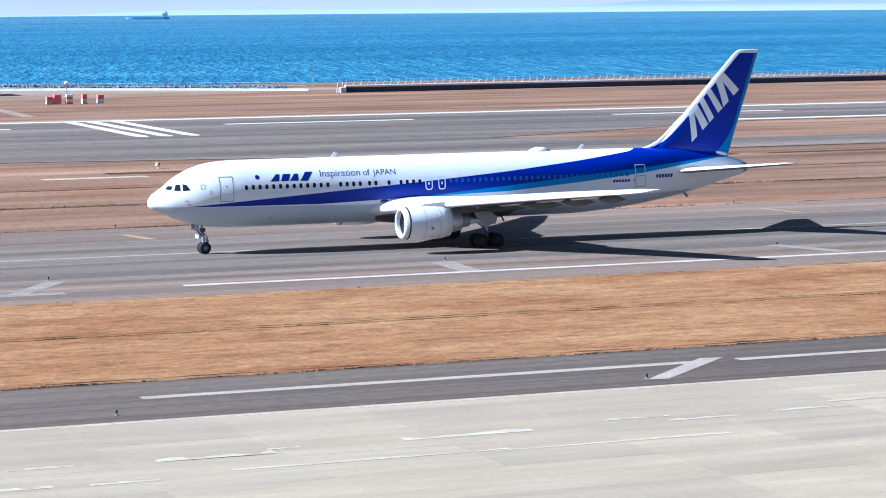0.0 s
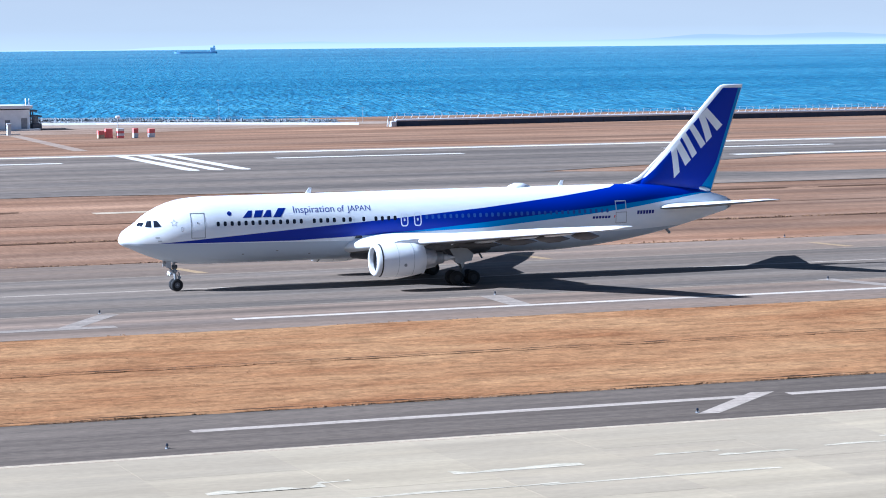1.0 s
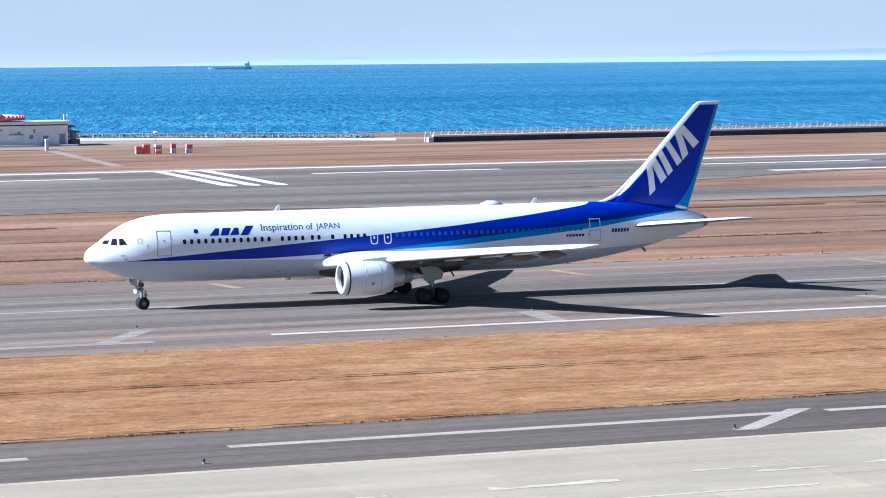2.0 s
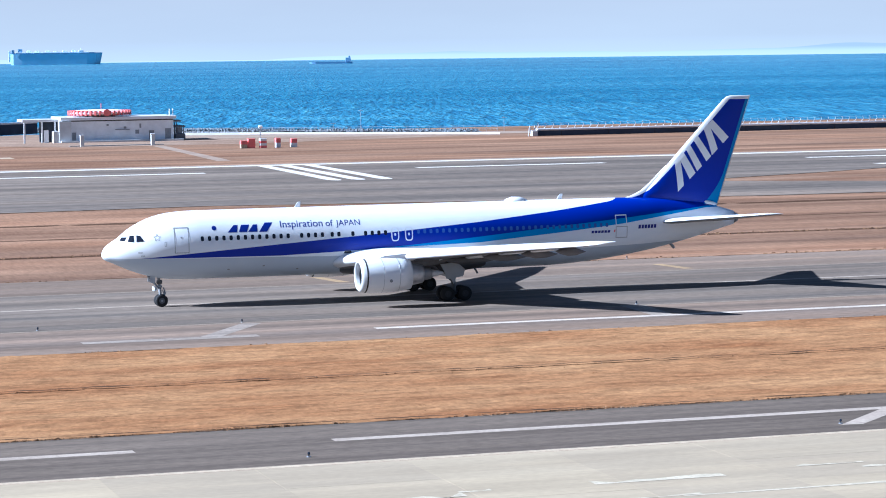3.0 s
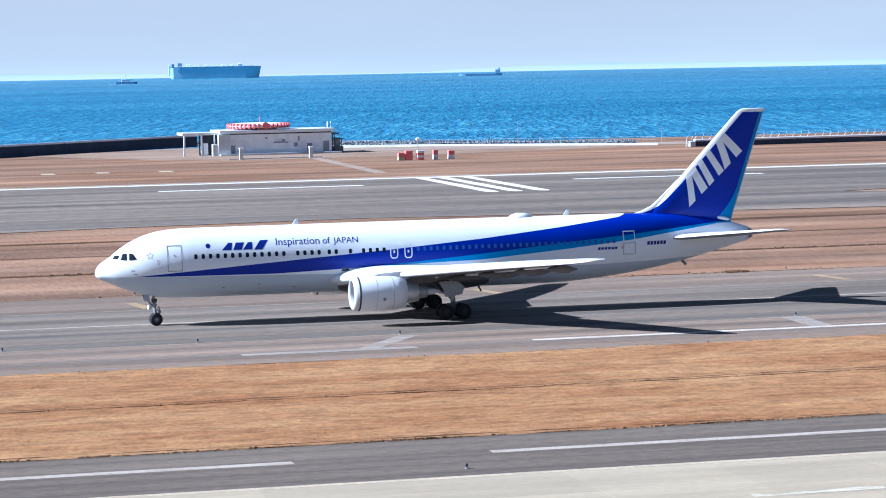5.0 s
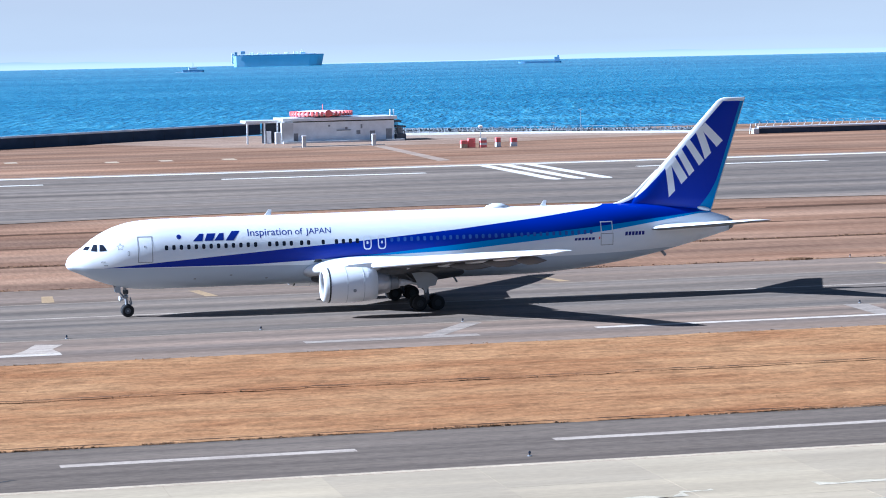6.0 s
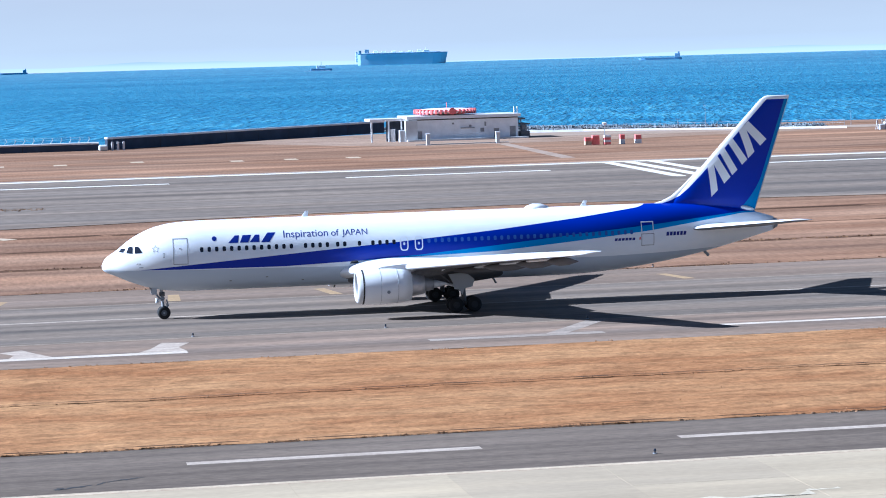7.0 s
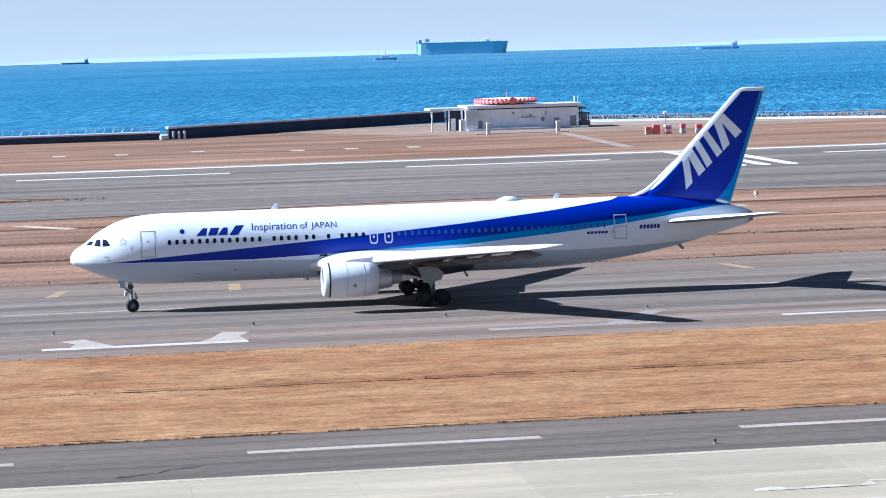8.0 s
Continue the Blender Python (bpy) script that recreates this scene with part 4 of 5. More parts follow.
part("beacon", rod(bmesh.new(), (27.5, 0, 1.8), (27.5, 0, 1.6), 0.12), RED, body)

# landing gear
NOSE_R, MAIN_R = 0.50, 0.58
bm = rod(bmesh.new(), (4.45, 0, 2.6), (4.62, 0, NOSE_R), 0.12)
rod(bm, (4.62, -0.45, NOSE_R), (4.62, 0.45, NOSE_R), 0.08)
rod(bm, (3.6, 0, 2.5), (4.45, 0, 1.45), 0.08)
rod(bm, (4.85, 0, 1.5), (5.0, 0, 1.0), 0.05)
box(bm, (4.4, -0.22, 1.5), (4.72, 0.22, 1.7), 0.04)
nose_gear = part("nose_gear", bm, DULL, plane, "bare metal nose gear leg")
for y in (-0.55, 0.52):
    part("gear_door", box(bmesh.new(), (3.7, y, 1.95), (4.1, y + 0.04, 2.45), 0.01), GREY, nose_gear, "pale grey gear door")
for y in (-0.34, 0.18):
    part("taxi_light", lathe(bmesh.new(), [(0.0, 0.17), (0.05, 0.19), (0.22, 0.13), (0.28, 0.05)], (4.02, y + 0.08, 1.42), 14), WALL_CAP, nose_gear, "white round taxi light", True)
part("torque_link", loft(bmesh.new(), [[(4.72, y, 1.35), (5.02, y, 1.02), (4.74, y, 0.68), (4.84, y, 1.02)] for y in (-0.08, 0.08)]), DULL, nose_gear)
part("steering_collar", lathe(bmesh.new(), [(-0.22, 0.05), (-0.20, 0.17), (0.20, 0.17), (0.22, 0.05)], (4.52, 0, 1.95), 14), GEAR_GREY, nose_gear)
for side in (-1, 1):
    bm = rod(bmesh.new(), (27.3, side * 4.4, 3.2), (27.38, side * 4.65, 0.75), 0.2)
    rod(bm, (26.62, side * 4.65, MAIN_R), (28.12, side * 4.65, MAIN_R + 0.02), 0.14)
    rod(bm, (27.4, side * 2.6, 3.0), (27.4, side * 4.6, 1.4), 0.1)
    rod(bm, (25.6, side * 4.3, 3.0), (27.3, side * 4.6, 1.5), 0.09)
    for x in (26.66, 28.08):
        rod(bm, (x, side * 4.65 - 0.75, MAIN_R), (x, side * 4.65 + 0.75, MAIN_R), 0.1)
    gear = part("main_gear", bm, GEAR_GREY, plane, "grey metal main gear leg with bogie beam, darkened with painted shade")
    door = [(26.1, 2.95), (27.5, 3.05), (28.15, 2.5), (27.95, 1.95), (27.35, 1.85), (27.15, 1.35), (26.95, 1.75), (26.55, 1.8), (26.45, 2.3)]
    part("gear_door", loft(bmesh.new(), [[(x, side * (5.1 + d + 0.12 * (3.0 - z)), z) for x, z in door] for d in (0.0, 0.07)]), GREY, gear, "grey hanging gear door with clipped corners")
    part("gear_strut", rod(bmesh.new(), (25.6, side * 4.9, 2.3), (26.6, side * 5.0, 2.05), 0.10), PALE_METAL, gear, "pale metal side strut")


# rim colour is nearly black to paint in the shade under the wing
RIM = plain("shade_darkened_rim", (0.035, 0.035, 0.04), 0.6, 0.3)


def wheel(x, y, r, w, hub=RIM):
    ob = part("wheel", lathe(bmesh.new(), [(-w / 2, r * 0.55), (-w / 2, r * 0.85), (-w * 0.36, r * 0.97), (-w * 0.15, r), (w * 0.15, r), (w * 0.36, r * 0.97), (w / 2, r * 0.85), (w / 2, r * 0.55)], (0, 0, 0), 28), RUBBER, plane, "black tyred wheel", True)
    ob.data.transform(Matrix.Rotation(radians(90), 4, "Z"))
    ob.matrix_basis = pose(x, y, r)
    bm = bmesh.new()
    lathe(bm, [(-w / 2 - 0.012, r * 0.2), (-w / 2 - 0.012, r * 0.44), (-w / 2 + 0.03, r * 0.5), (w / 2 - 0.03, r * 0.56), (w / 2 + 0.012, r * 0.52), (w / 2 + 0.012, r * 0.2)], (0, 0, 0), 20)
    bm.transform(Matrix.Rotation(radians(90), 4, "Z"))
    part("rim", bm, hub, ob, "grey metal rim")
    bm = lathe(bmesh.new(), [(-w / 2 - 0.04, 0.02), (-w / 2 - 0.04, r * 0.16), (w / 2 + 0.04, r * 0.16), (w / 2 + 0.04, 0.02)], (0, 0, 0), 12)
    bm.transform(Matrix.Rotation(radians(90), 4, "Z"))
    part("hub_cap", bm, DULL if hub is not RIM else RIM, ob)
    return ob, x, y, r


WHEELS = [wheel(4.62, y, NOSE_R, 0.33, GEAR_GREY) for y in (-0.3, 0.3)] + [wheel(x, s * 4.65 + d, MAIN_R, 0.44) for x in (26.66, 28.08) for s in (-1, 1) for d in (-0.57, 0.57)]

# ---- shore wall, rail, building and airfield things ----
def wall_run(name, a, b, height, label):
    """A sea wall between two ground points: dark face, pale cap."""
    d = Vector((b[0] - a[0], b[1] - a[1], 0))
    ln, ang = d.length, math.degrees(math.atan2(d.y, d.x))
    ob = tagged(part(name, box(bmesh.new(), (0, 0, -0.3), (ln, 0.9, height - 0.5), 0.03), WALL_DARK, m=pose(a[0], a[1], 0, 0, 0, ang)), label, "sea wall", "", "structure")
    part("cap", box(bmesh.new(), (-0.1, -0.12, height - 0.5), (ln + 0.1, 1.05, height), 0.12), WHITE, ob, "pale concrete cap")
    for k in range(int(ln // 12)):
        part("wall_joint", box(bmesh.new(), (12 * k + 6, -0.03, -0.2), (12 * k + 6.12, 0.0, height - 0.51)), BLACK, ob)
    return ob


wall_run("sea_wall", (207, 574), (RIGHT, 592), 1.65, "dark concrete sea wall with a pale cap")
wall_run("sea_wall", (LEFT, 604), (29.5, 611), 1.9, "dark concrete sea wall with a pale cap")
wall_run("sea_wall", (31.5, 611), (108, 684), 2.9, "taller dark concrete sea wall with a pale cap")
end = thing("wall_end_block", "pale concrete block where two sea walls meet", "concrete block", m=pose(29.8, 606, 0))
part("block", box(bmesh.new(), (-0.6, 0, -0.1), (1.5, 2.2, 1.3), 0.3), WALL_CAP, end)
for x in (2.3, 3.6, 4.9):
    part("post", box(bmesh.new(), (x, 0.6, -0.1), (x + 0.5, 1.2, 1.9), 0.05), WALL_CAP, end)
end = thing("wall_end_block", "pale concrete block at the end of the sea wall", "concrete block", m=pose(204.5, 573, 0))
part("block", box(bmesh.new(), (0.9, 0, -0.1), (2.3, 1.6, 1.2), 0.1), WALL_CAP, end)
for x, lean in ((0.2, 0.35), (0.9, -0.3), (1.5, 0.3), (2.1, -0.2)):
    part("post", rod(bmesh.new(), (x, 0.8, -0.1), (x + lean, 0.8, 2.5 - 0.3 * abs(x - 1.2)), 0.09, seg=6), WALL_CAP, end)


def rail(a, b, base, count, label):
    """Slanted guard posts with two wires on top of a wall."""
    d = Vector((b[0] - a[0], b[1] - a[1], 0))
    ob = thing("guard_rail", label, "guard rail", m=pose(a[0], a[1], base, 0, 0, math.degrees(math.atan2(d.y, d.x))))
    bm = bmesh.new()
    rod(bm, (0, 0.4, 0), (0.55, 0.4, 0.75), 0.07, seg=6)
    rod(bm, (0.55, 0.4, 0.75), (0.30, 0.4, 1.3), 0.06, seg=6)
    me = mesh_of("post", bm, WALL_CAP)
    for k in range(count):
        p = new("post", me)
        p.parent, p.matrix_basis = ob, pose(d.length * k / count, 0, 0)
    for z in (0.7, 1.2):
        part("wire", rod(bmesh.new(), (0, 0.4, z), (d.length, 0.4, z), 0.018, seg=5), WALL_CAP, ob)


rail((207, 574), (420, 583), 1.65, 112, "row of slanted pale guard posts on the sea wall")
rail((-30, 610), (29, 611), 1.9, 28, "row of slanted pale guard posts on the sea wall")
ob = thing("shore_fence", "low pale fence along the open shore", "fence", m=pose(110, 660, 0))
bm = rod(bmesh.new(), (0, 0, -0.3), (0, 0, 1.4), 0.04, seg=6)
me = mesh_of("post", bm, DULL)
for k in range(40):
    p = new("post", me)
    p.parent, p.matrix_basis = ob, pose(2.6 * k, -1.15 * k, 0)
for z in (0.5, 1.3):
    part("wire", rod(bmesh.new(), (0, 0, z), (101.4, -44.85, z), 0.03, seg=5), WALL_CAP, ob)

tagged(part("shore_kerb", loft(bmesh.new(), [[(x, y, -0.2), (x, y, 0.42), (x + 0.1, y + 0.6, 0.42), (x + 0.1, y + 0.6, -0.2)] for x, y in ((118, 652), (150, 634), (180, 612), (204, 592))]), WALL_CAP), "low pale concrete kerb along the open shore", "kerb", "", "structure")

hut = thing("equipment_building", "low white flat-roofed equipment building beside the sea", "building", m=pose(100.4, 600, 0))
wall = part("wall", box(bmesh.new(), (0, 0, -0.1), (26.0, 12, 5.0), 0.03), WALL_WHITE, hut, "weathered white wall")
part("roof", box(bmesh.new(), (-0.5, -0.7, 5.0), (26.6, 12.6, 5.75), 0.06), WHITE, hut, "white flat roof slab")
# black strip on the wall paints the shade of the roof overhang
part("eaves_shade", box(bmesh.new(), (0.05, -0.03, 4.72), (25.95, -0.002, 4.998)), BLACK, hut, "dark strip painted as the shade of the eaves")
part("kerb", box(bmesh.new(), (-3.0, -27.6, -0.1), (18.0, -27.0, 0.12), 0.02), DULL, hut, "dark low kerb")
part("canopy", box(bmesh.new(), (-9.0, 1.0, 4.75), (0.2, 9.0, 5.35), 0.05), WHITE, hut, "white canopy")
# dark panel added in place of the shade beneath the canopy
part("canopy_shade_panel", box(bmesh.new(), (-4.3, 6.0, -0.1), (-0.05, 6.3, 4.74)), WALL_DARK, hut, "dark panel standing in for shade under the canopy")
part("gate", box(bmesh.new(), (-4.0, 1.4, -0.1), (-2.9, 1.6, 2.9), 0.04), WHITE, hut, "white narrow gate")
for x in (-8.6, -4.6, -1.6):
    part("canopy_post", box(bmesh.new(), (x, 1.3, -0.1), (x + 0.35, 1.65, 4.76)), WALL_WHITE, hut)
part("annex", box(bmesh.new(), (-0.9, -1.3, -0.1), (1.9, -0.01, 4.8), 0.04), WALL_CAP, hut, "pale annex")
part("annex", box(bmesh.new(), (-2.2, -1.0, -0.1), (-0.95, 1.6, 2.6), 0.04), WALL_CAP, hut, "pale low annex")
for x, z, w, h_ in ((14.3, 2.9, 0.6, 0.5), (10.3, 3.6, 0.5, 0.4), (17.0, 1.7, 0.9, 0.9), (18.0, 3.0, 0.4, 1.0), (24.0, 0.2, 1.4, 2.6), (2.2, 0.0, 1.0, 2.2)):
    part("vent", box(bmesh.new(), (x, -0.06, z), (x + w, -0.002, z + h_), 0.01), DULL, wall, "grey louvre")
part("rail_ledge", box(bmesh.new(), (12.3, -0.35, 2.6), (15.6, -0.003, 2.8), 0.02), DULL, wall)
part("plinth", box(bmesh.new(), (-0.6, -2.2, -0.1), (28.0, -0.02, 0.35), 0.03), WALL_CAP, hut)
bm = bmesh.new()
for k in range(4):
    rod(bm, (26.9, 1 + 2.2 * k, -0.1), (26.9, 1 + 2.2 * k, 4.6), 0.14, seg=6)
    rod(bm, (28.6, 1 + 2.2 * k, -0.1), (28.6, 1 + 2.2 * k, 3.4), 0.12, seg=6)
box(bm, (26.4, 0.6, 4.2), (27.9, 8.5, 4.6), 0.03)
box(bm, (26.6, 0.5, 3.0), (29.0, 8.5, 3.3), 0.03)
box(bm, (26.7, 0.4, 0.0), (28.9, 3.4, 1.5), 0.08)
part("side_plant", bm, UNDER_GREY, hut, "dark pipework frame at the wall")
part("tank", rod(bmesh.new(), (27.6, 2, 1.5), (27.6, 2, 2.9), 0.7, seg=14), DULL, hut, "grey upright tank")
for x in (25.3, 26.1):
    part("roof_post", rod(bmesh.new(), (x, 1, 5.7), (x, 1, 7.3), 0.12, seg=6), WALL_WHITE, hut)
part("door", box(bmesh.new(), (20.2, -0.05, 0.36), (21.4, -0.003, 2.4), 0.01), DULL, wall)

ring = thing("antenna_ring", "red and white striped antenna ring on the white roof", "antenna", m=pose(110.2, 606, 5.76))
bm = bmesh.new()
loft(bm, [[(r * math.cos(a), r * math.sin(a), z) for a in np.linspace(0, math.tau, 48, endpoint=False)] for r, z in ((4.0, 0.1), (6.9, 0.5), (7.3, 0.85), (6.8, 1.2), (4.5, 1.5), (1.0, 1.6))])
part("ring_body", bm, plain("pale_pink_panel", (0.88, 0.76, 0.76), 0.6, 0.0, 0.1, 0.6), ring, "pale pink ring body")
bm = box(bmesh.new(), (6.25, -0.24, 0.3), (7.40, 0.24, 1.38), 0.02)
me = mesh_of("red_panel", bm, RED)
for k in range(40):
    p = new("red_panel", me)
    p.parent, p.matrix_basis = ring, pose(0, 0, 0, 0, 0, 9 * k)
part("support", rod(bmesh.new(), (0, 0, -0.02), (0, 0, 0.3), 2.0, seg=16), DULL, ring)
bm = bmesh.new()
rod(bm, (0.4, -7.55, 0.95), (0.4, -7.35, 0.95), 0.8, seg=20)
part("round_panel", bm, RED, ring, "round red panel")
part("mast_tip", rod(bmesh.new(), (0.4, 0, 1.4), (0.4, 0, 3.0), 0.08, seg=6), RED, ring)

for x, y, hgt in ((99.9, 571.2, 2.6), (115.3, 569.6, 2.6)):
    ob = thing("bollard", "white square bollard standing before the building", "bollard", "bollards", m=pose(x, y, -0.06))
    part("shaft", box(bmesh.new(), (-0.4, -0.4, 0), (0.4, 0.4, hgt - 0.25), 0.05), WALL_CAP, ob)
    part("cap", box(bmesh.new(), (-0.48, -0.48, hgt - 0.25), (0.48, 0.48, hgt), 0.05), WHITE, ob)


def marker_hut(x, y, w, hgt, mats, label):
    ob = thing("marker_box", label, "equipment box", "red and white boxes", m=pose(x, y, -0.06))
    n = len(mats)
    for k, mt in enumerate(mats):
        part("band", box(bmesh.new(), (-w / 2, -0.6, hgt * k / n + (0.002 if k else 0)), (w / 2, 0.6, hgt * (k + 1) / n), 0.03), mt, ob)
    part("base", box(bmesh.new(), (-w / 2 - 0.15, -0.75, -0.05), (w / 2 + 0.15, 0.75, 0.0)), WALL_CAP, ob)


marker_hut(128.6, 539.5, 1.3, 1.6, (PAINT_TAN, RED), "small tan and red equipment box on dry grass")
marker_hut(130.3, 539.5, 1.5, 2.0, (RED, RED), "red equipment box on dry grass")
marker_hut(132.7, 539.0, 1.4, 2.0, (RED, WHITE, RED, WHITE), "red and white banded equipment box")
marker_hut(136.2, 540.0, 1.0, 2.0, (WHITE, RED), "red and white equipment box on dry grass")
marker_hut(139.8, 540.5, 1.3, 1.8, (WHITE, RED), "red and white equipment box on dry grass")
ob = thing("beacon_mast", "thin mast with a white lamp head", "mast", m=pose(132.7, 541, -0.06))
part("pole", rod(bmesh.new(), (0, 0, 0), (0, 0, 4.3), 0.09, seg=8), DULL, ob)
part("lamp_head", box(bmesh.new(), (-0.5, -0.3, 4.1), (0.5, 0.3, 4.7), 0.2), WHITE, ob)
for x, y, hgt in ((187.5, 655, 5.5), (176, 640, 2.5), (212, 612, 4.0)):
    ob = thing("shore_mast", "thin grey mast on the shore", "mast", "shore masts", m=pose(x, y, -0.3))
    part("pole", rod(bmesh.new(), (0, 0, 0), (0, 0, hgt), 0.07, 0.04, seg=8), DULL, ob)
    part("crossarm", rod(bmesh.new(), (-0.6, 0, hgt * 0.92), (0.6, 0, hgt * 0.92), 0.05, seg=6), WALL_CAP, ob)

# edge lights along lane and taxiway
proto = thing("edge_light", "small dark edge light with pale base", "edge light", "edge lights", m=pose(32.4, 123.3, 0))
part("base", rod(bmesh.new(), (0, 0, 0), (0, 0, 0.05), 0.11, seg=12), DULL, proto)
part("stem", rod(bmesh.new(), (0, 0, 0.05), (0, 0, 0.14), 0.04, seg=8), BLACK, proto)
part("lens", rod(bmesh.new(), (0, 0, 0.14), (0, 0, 0.25), 0.075, 0.05, seg=10), DARK, proto)
for x, y in ((61.4, 123.7), (1.0, 187.9), (15.3, 188.2), (29.4, 188.3), (44.4, 187.7), (76.0, 188.4), (105.3, 188.2), (1.0, 230.4), (30.5, 230.6), (60.8, 230.6), (92, 230.4), (124, 230.4)):
    copy_thing(proto, pose(x, y, 0))
ob = thing("grass_lamp", "white marker lamp in the grass", "marker lamp", m=pose(88.5, 314.5, -0.06))
part("stem", rod(bmesh.new(), (0, 0, 0), (0, 0, 0.35), 0.08, seg=8), WALL_CAP, ob)
part("head", rod(bmesh.new(), (0, 0, 0.35), (0, 0, 0.8), 0.32, 0.25, seg=12), PAINT_TAN, ob)


# tumbled blocks along the open shore
rng = random.Random(5)
vs, fs = [], []
for k in range(14000):
    u = rng.random() ** 2.4
    x, y = 108 + 500 * u, 694 - (90 * min(1, u / 0.2)) + rng.uniform(0, 9)
    r, a = rng.uniform(0.10, 0.27), rng.uniform(0, math.tau)
    z = (0.30 if x < 205 else -0.6) + rng.uniform(-0.6, 0.4)
    i = len(vs)
    for sx, sy, sz in ((-1, -1, -1), (1, -1, -1), (1, 1, -1), (-1, 1, -1), (-0.7, -0.6, 1), (0.8, -0.7, 0.8), (0.6, 0.8, 1), (-0.8, 0.7, 0.7)):
        vs.append((x + r * (sx * math.cos(a) - sy * math.sin(a)), y + r * (sx * math.sin(a) + sy * math.cos(a)), z + r * 0.8 * sz))
    fs += [tuple(i + q for q in f) for f in ((0, 3, 2, 1), (4, 5, 6, 7), (0, 1, 5, 4), (1, 2, 6, 5), (2, 3, 7, 6), (3, 0, 4, 7))]
me = bpy.data.meshes.new("shore_blocks")
me.from_pydata(vs, [], fs)
me.materials.append(plain("grey_shore_rock", (0.17, 0.20, 0.23), 0.9, 0.0, 0.4, 0.6))
tagged(new("shore_blocks", me), "tumbled grey blocks along the open shore", "rocks", "", "stuff")


# ---- ships ----
def at_sea(turn, dist):
    """A place on the sea by its bearing."""
    y = dist * math.cos(radians(turn))
    return Vector((dist * math.sin(radians(turn)), y, sea_level(y)))


def hull(bm, length, beam, height, rake=0.06):
    rows = []
    for u, w in ((0, 0.75), (0.03, 0.95), (0.12, 1), (0.85, 1), (0.94, 0.7), (1.0, 0.06)):
        x = length * (u - 0.5)
        rows.append([(x - rake * length * (0.5 if u > 0.8 else 0), -beam / 2 * w * 0.9, -1), (x, -beam / 2 * w, height), (x, beam / 2 * w, height), (x - rake * length * (0.5 if u > 0.8 else 0), beam / 2 * w * 0.9, -1)])
    return loft(bm, rows)


carrier = thing("car_carrier", "large blue box-shaped car carrier ship in the haze", "ship", m=Matrix.Translation(at_sea(9.42, 4700)) @ pose(0, 0, 0, 0, 0, -9))
part("hull", hull(bmesh.new(), 161, 26, 21.0), SHIP_BLUE, carrier, "hazy blue slab-sided hull")
part("upper_deck", box(bmesh.new(), (-72, -12, 21), (66, 12, 22.5), 0.3), SHIP_PALE, carrier)
part("bridge", box(bmesh.new(), (38, -12, 22.5), (47, 12, 25.5), 0.4), SHIP_PALE, carrier)
part("funnel", box(bmesh.new(), (-68, -4, 22.5), (-60, 4, 28.5), 0.5), SHIP_DARK, carrier)
part("ramp", box(bmesh.new(), (-84.5, -8, 6), (-80.5, 6, 25), 0.4), SHIP_PALE, carrier)
for x in (-52, -38, -20, -6, 10, 26):
    part("deck_house", box(bmesh.new(), (x, -6, 22.5), (x + 8, 6, 24.0 + (x % 3) * 0.9), 0.3), SHIP_PALE, carrier)
part("stern_tower", box(bmesh.new(), (-79, -9, 21), (-74, 9, 27), 0.4), SHIP_DARK, carrier)
part("mast", rod(bmesh.new(), (42, 0, 25.5), (42, 0, 30), 0.4, seg=6), SHIP_PALE, carrier)
part("deck_edge", box(bmesh.new(), (-80, -13.3, 19.6), (78, -12.95, 21.2)), SHIP_DARK, carrier)
part("wake_foam", box(bmesh.new(), (-80, -15, -0.6), (76, -13, 0.25), 0.1), SHIP_PALE, carrier)


def tanker(name, turn, dist, length, flip, label):
    ob = thing(name, label, "ship", m=Matrix.Translation(at_sea(turn, dist)) @ pose(0, 0, 0, 0, 0, -turn + (180 if flip else 0)))
    part("hull", hull(bmesh.new(), length, length * 0.16, length * 0.055), SHIP_DARK, ob, "dark low hull")
    part("superstructure", box(bmesh.new(), (-length * 0.46, -length * 0.06, length * 0.055), (-length * 0.34, length * 0.06, length * 0.15), 0.3), SHIP_DARK, ob)
    part("funnel", box(bmesh.new(), (-length * 0.45, -1.5, length * 0.15), (-length * 0.41, 1.5, length * 0.19), 0.2), SHIP_DARK, ob)
    part("mast", rod(bmesh.new(), (length * 0.4, 0, length * 0.05), (length * 0.4, 0, length * 0.1), 0.3, seg=6), SHIP_DARK, ob)
    return ob


coaster = tanker("coaster", 14.8, 4300, 71, True, "dark low coaster with its bridge at the stern")
tanker("coaster", 0.98, 4800, 53, True, "small dark low coaster on the far water")
tug = thing("tug_boat", "small dark and white tug boat with a bow wave", "boat", m=Matrix.Translation(at_sea(7.43, 4000)) @ pose(0, 0, 0, 0, 0, -7))
part("hull", hull(bmesh.new(), 34, 9, 3.6), SHIP_DARK, tug)
part("wheelhouse", box(bmesh.new(), (-7, -3.5, 3), (6, 3.5, 8.0), 0.3), SHIP_PALE, tug)
part("mast", rod(bmesh.new(), (0, 0, 7.5), (0, 0, 15), 0.6, 0.3, seg=6), SHIP_DARK, tug)
part("wake_foam", box(bmesh.new(), (-26, -5.6, -0.6), (14, -4.6, 0.6), 0.1), SHIP_PALE, tug)

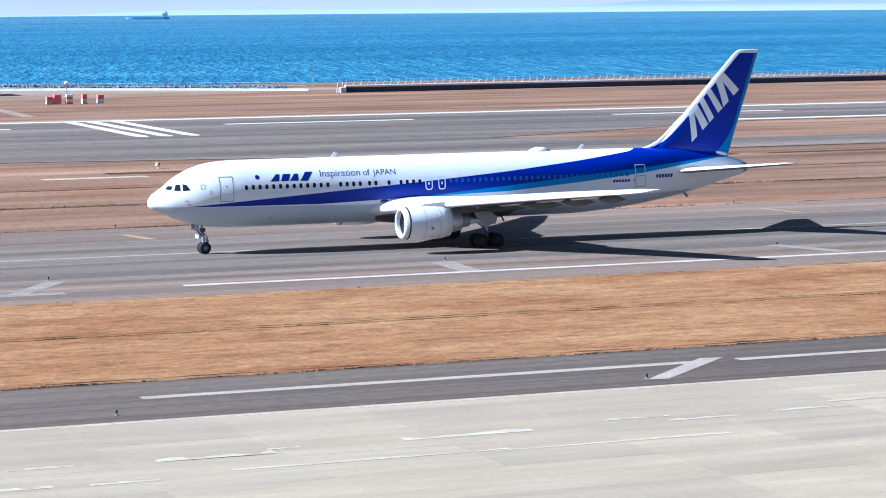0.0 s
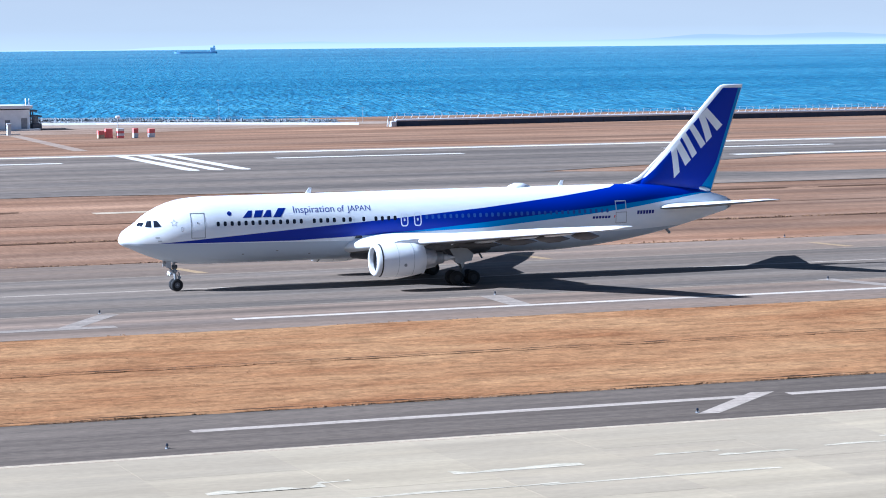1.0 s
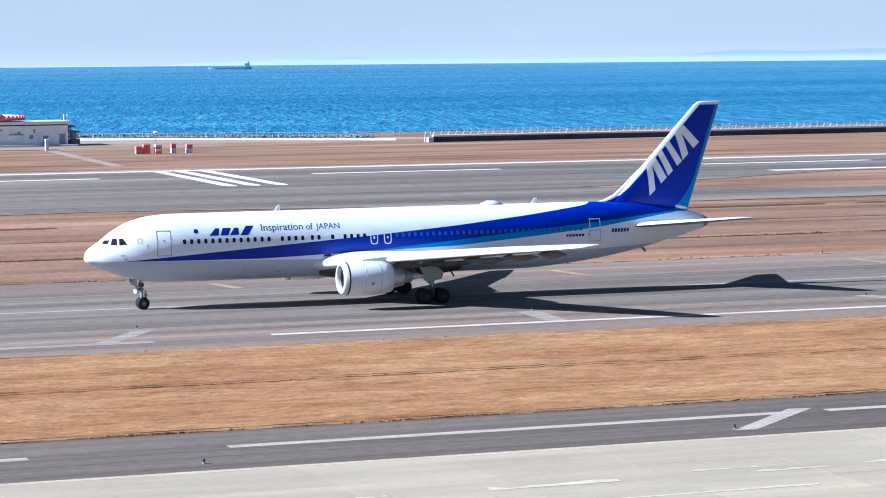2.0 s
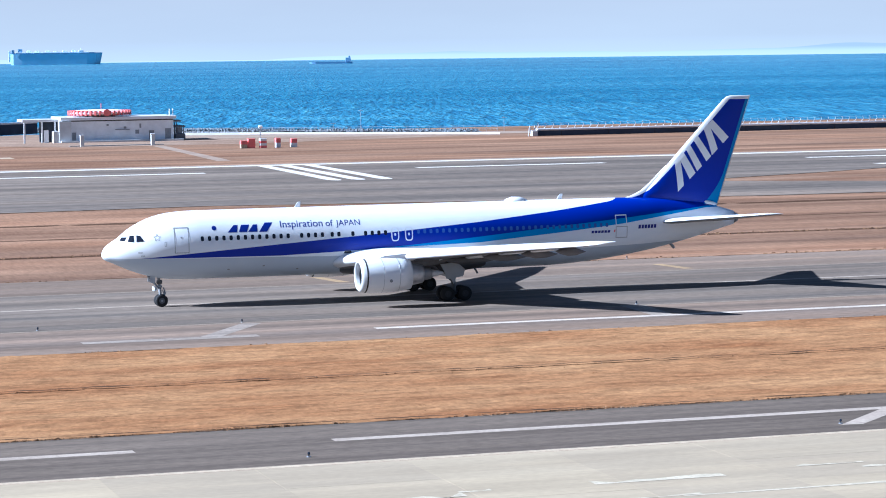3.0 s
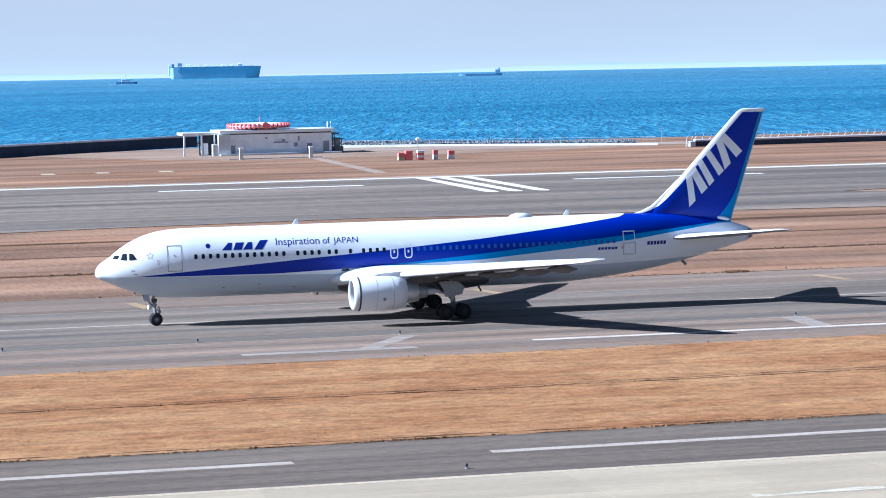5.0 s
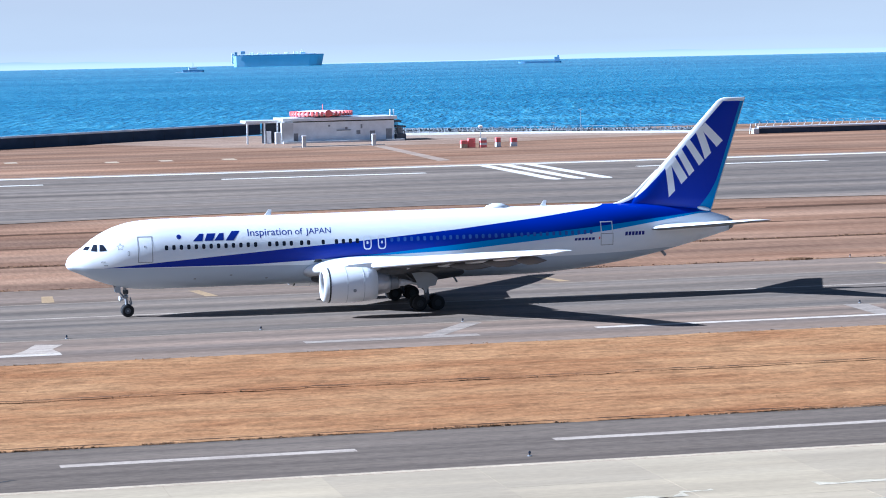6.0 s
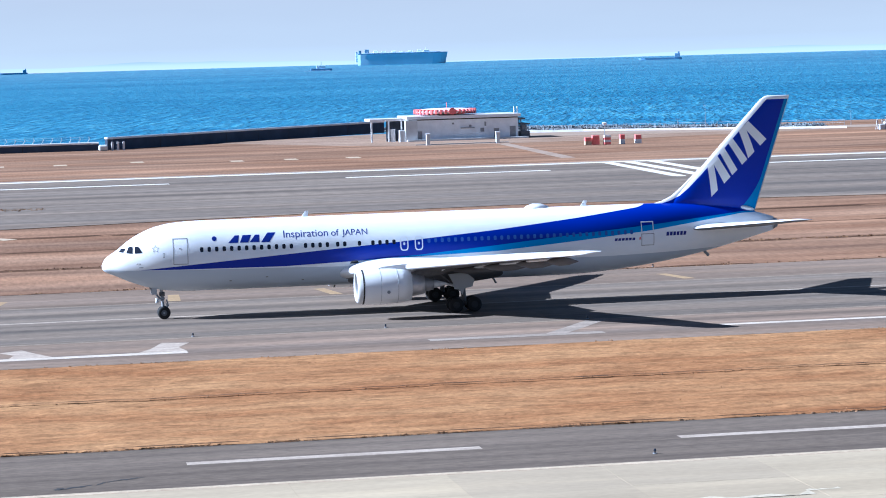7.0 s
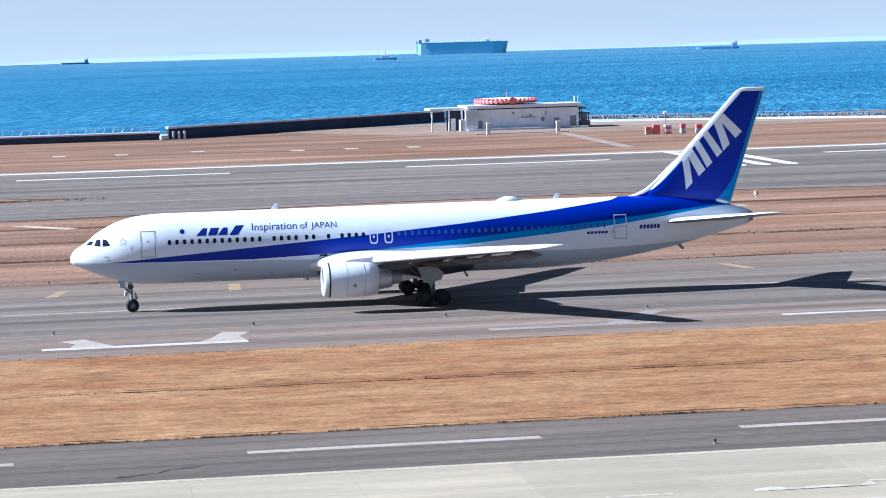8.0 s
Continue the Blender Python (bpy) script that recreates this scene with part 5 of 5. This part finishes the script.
# ---- apron slabs ----
bm = box(bmesh.new(), (0.005, 0.005, -0.14), (7.495, 5.995, 0.0))
slab_mesh = mesh_of("slab", bm, CONCRETE)
for i in range(-8, 20):
    for j in range(9):
        p = new("slab", slab_mesh)
        p.parent, p.matrix_basis = apron, pose(6.5 + 7.5 * i, 120.55 - 6 * (j + 1), 0.002 * math.sin(i * 2.3 + j * 4.1))
for a, b, y0, y1 in ((LEFT, -53.52, 66.6, 120.5), (156.52, RIGHT, 66.6, 120.5), (LEFT, RIGHT, -119.9, 66.5)):
    part("concrete_field", box(bmesh.new(), (a, y0, -0.14), (b, y1, 0.0)), CONCRETE, apron)


# ---- what moves ----
# the taxi speed is not quite even: seconds, metres behind the mean run
UNEVEN = [(0, 0), (0.5, 0.08), (1, -0.21), (1.5, -0.19), (1.7, -0.1), (2.8, 0.7), (3, -0.09), (3.5, -0.10), (4, -0.28), (4.5, 0.30), (4.7, -0.05), (5.8, 0.95), (6, -0.11), (7, -0.05), (8, -0.02)]


def nose_at(t):
    """The nose's place along the taxiway."""
    return 56.034 - 6.2888 * t - 0.03358 * t * t - 0.001954 * t ** 3 + lerp_at(t, UNEVEN)


def motions():
    times = [k / 10 for k in range(81)]
    walk(plane, [(t, pose(nose_at(t), AXIS_Y, 0)) for t in sorted(times[::5] + [1.7, 2.8, 4.7, 5.8]) if t not in (2.0, 2.5, 5.0, 5.5)])
    for ob, x, y, r in WHEELS:
        walk(ob, [(t, pose(x, y, r, 0, -math.degrees((nose_at(0) - nose_at(t)) / r), 0)) for t in times])
    base, drift = coaster.matrix_basis.copy(), []
    for t, turn in ((0.0, 15.55), (3.5, 15.3), (4.5, 15.22), (8.0, 14.94)):
        m = base.copy()
        m.translation = at_sea(turn, 4300)
        drift.append((t, m))
    walk(coaster, drift)
    base, drift = tug.matrix_basis.copy(), []
    for t, turn in ((0.0, 7.10), (4.5, 7.43), (8.0, 7.72)):
        m = base.copy()
        m.translation = at_sea(turn, 4000)
        drift.append((t, m))
    walk(tug, drift)


AXIS_Y = 202.32
motions()
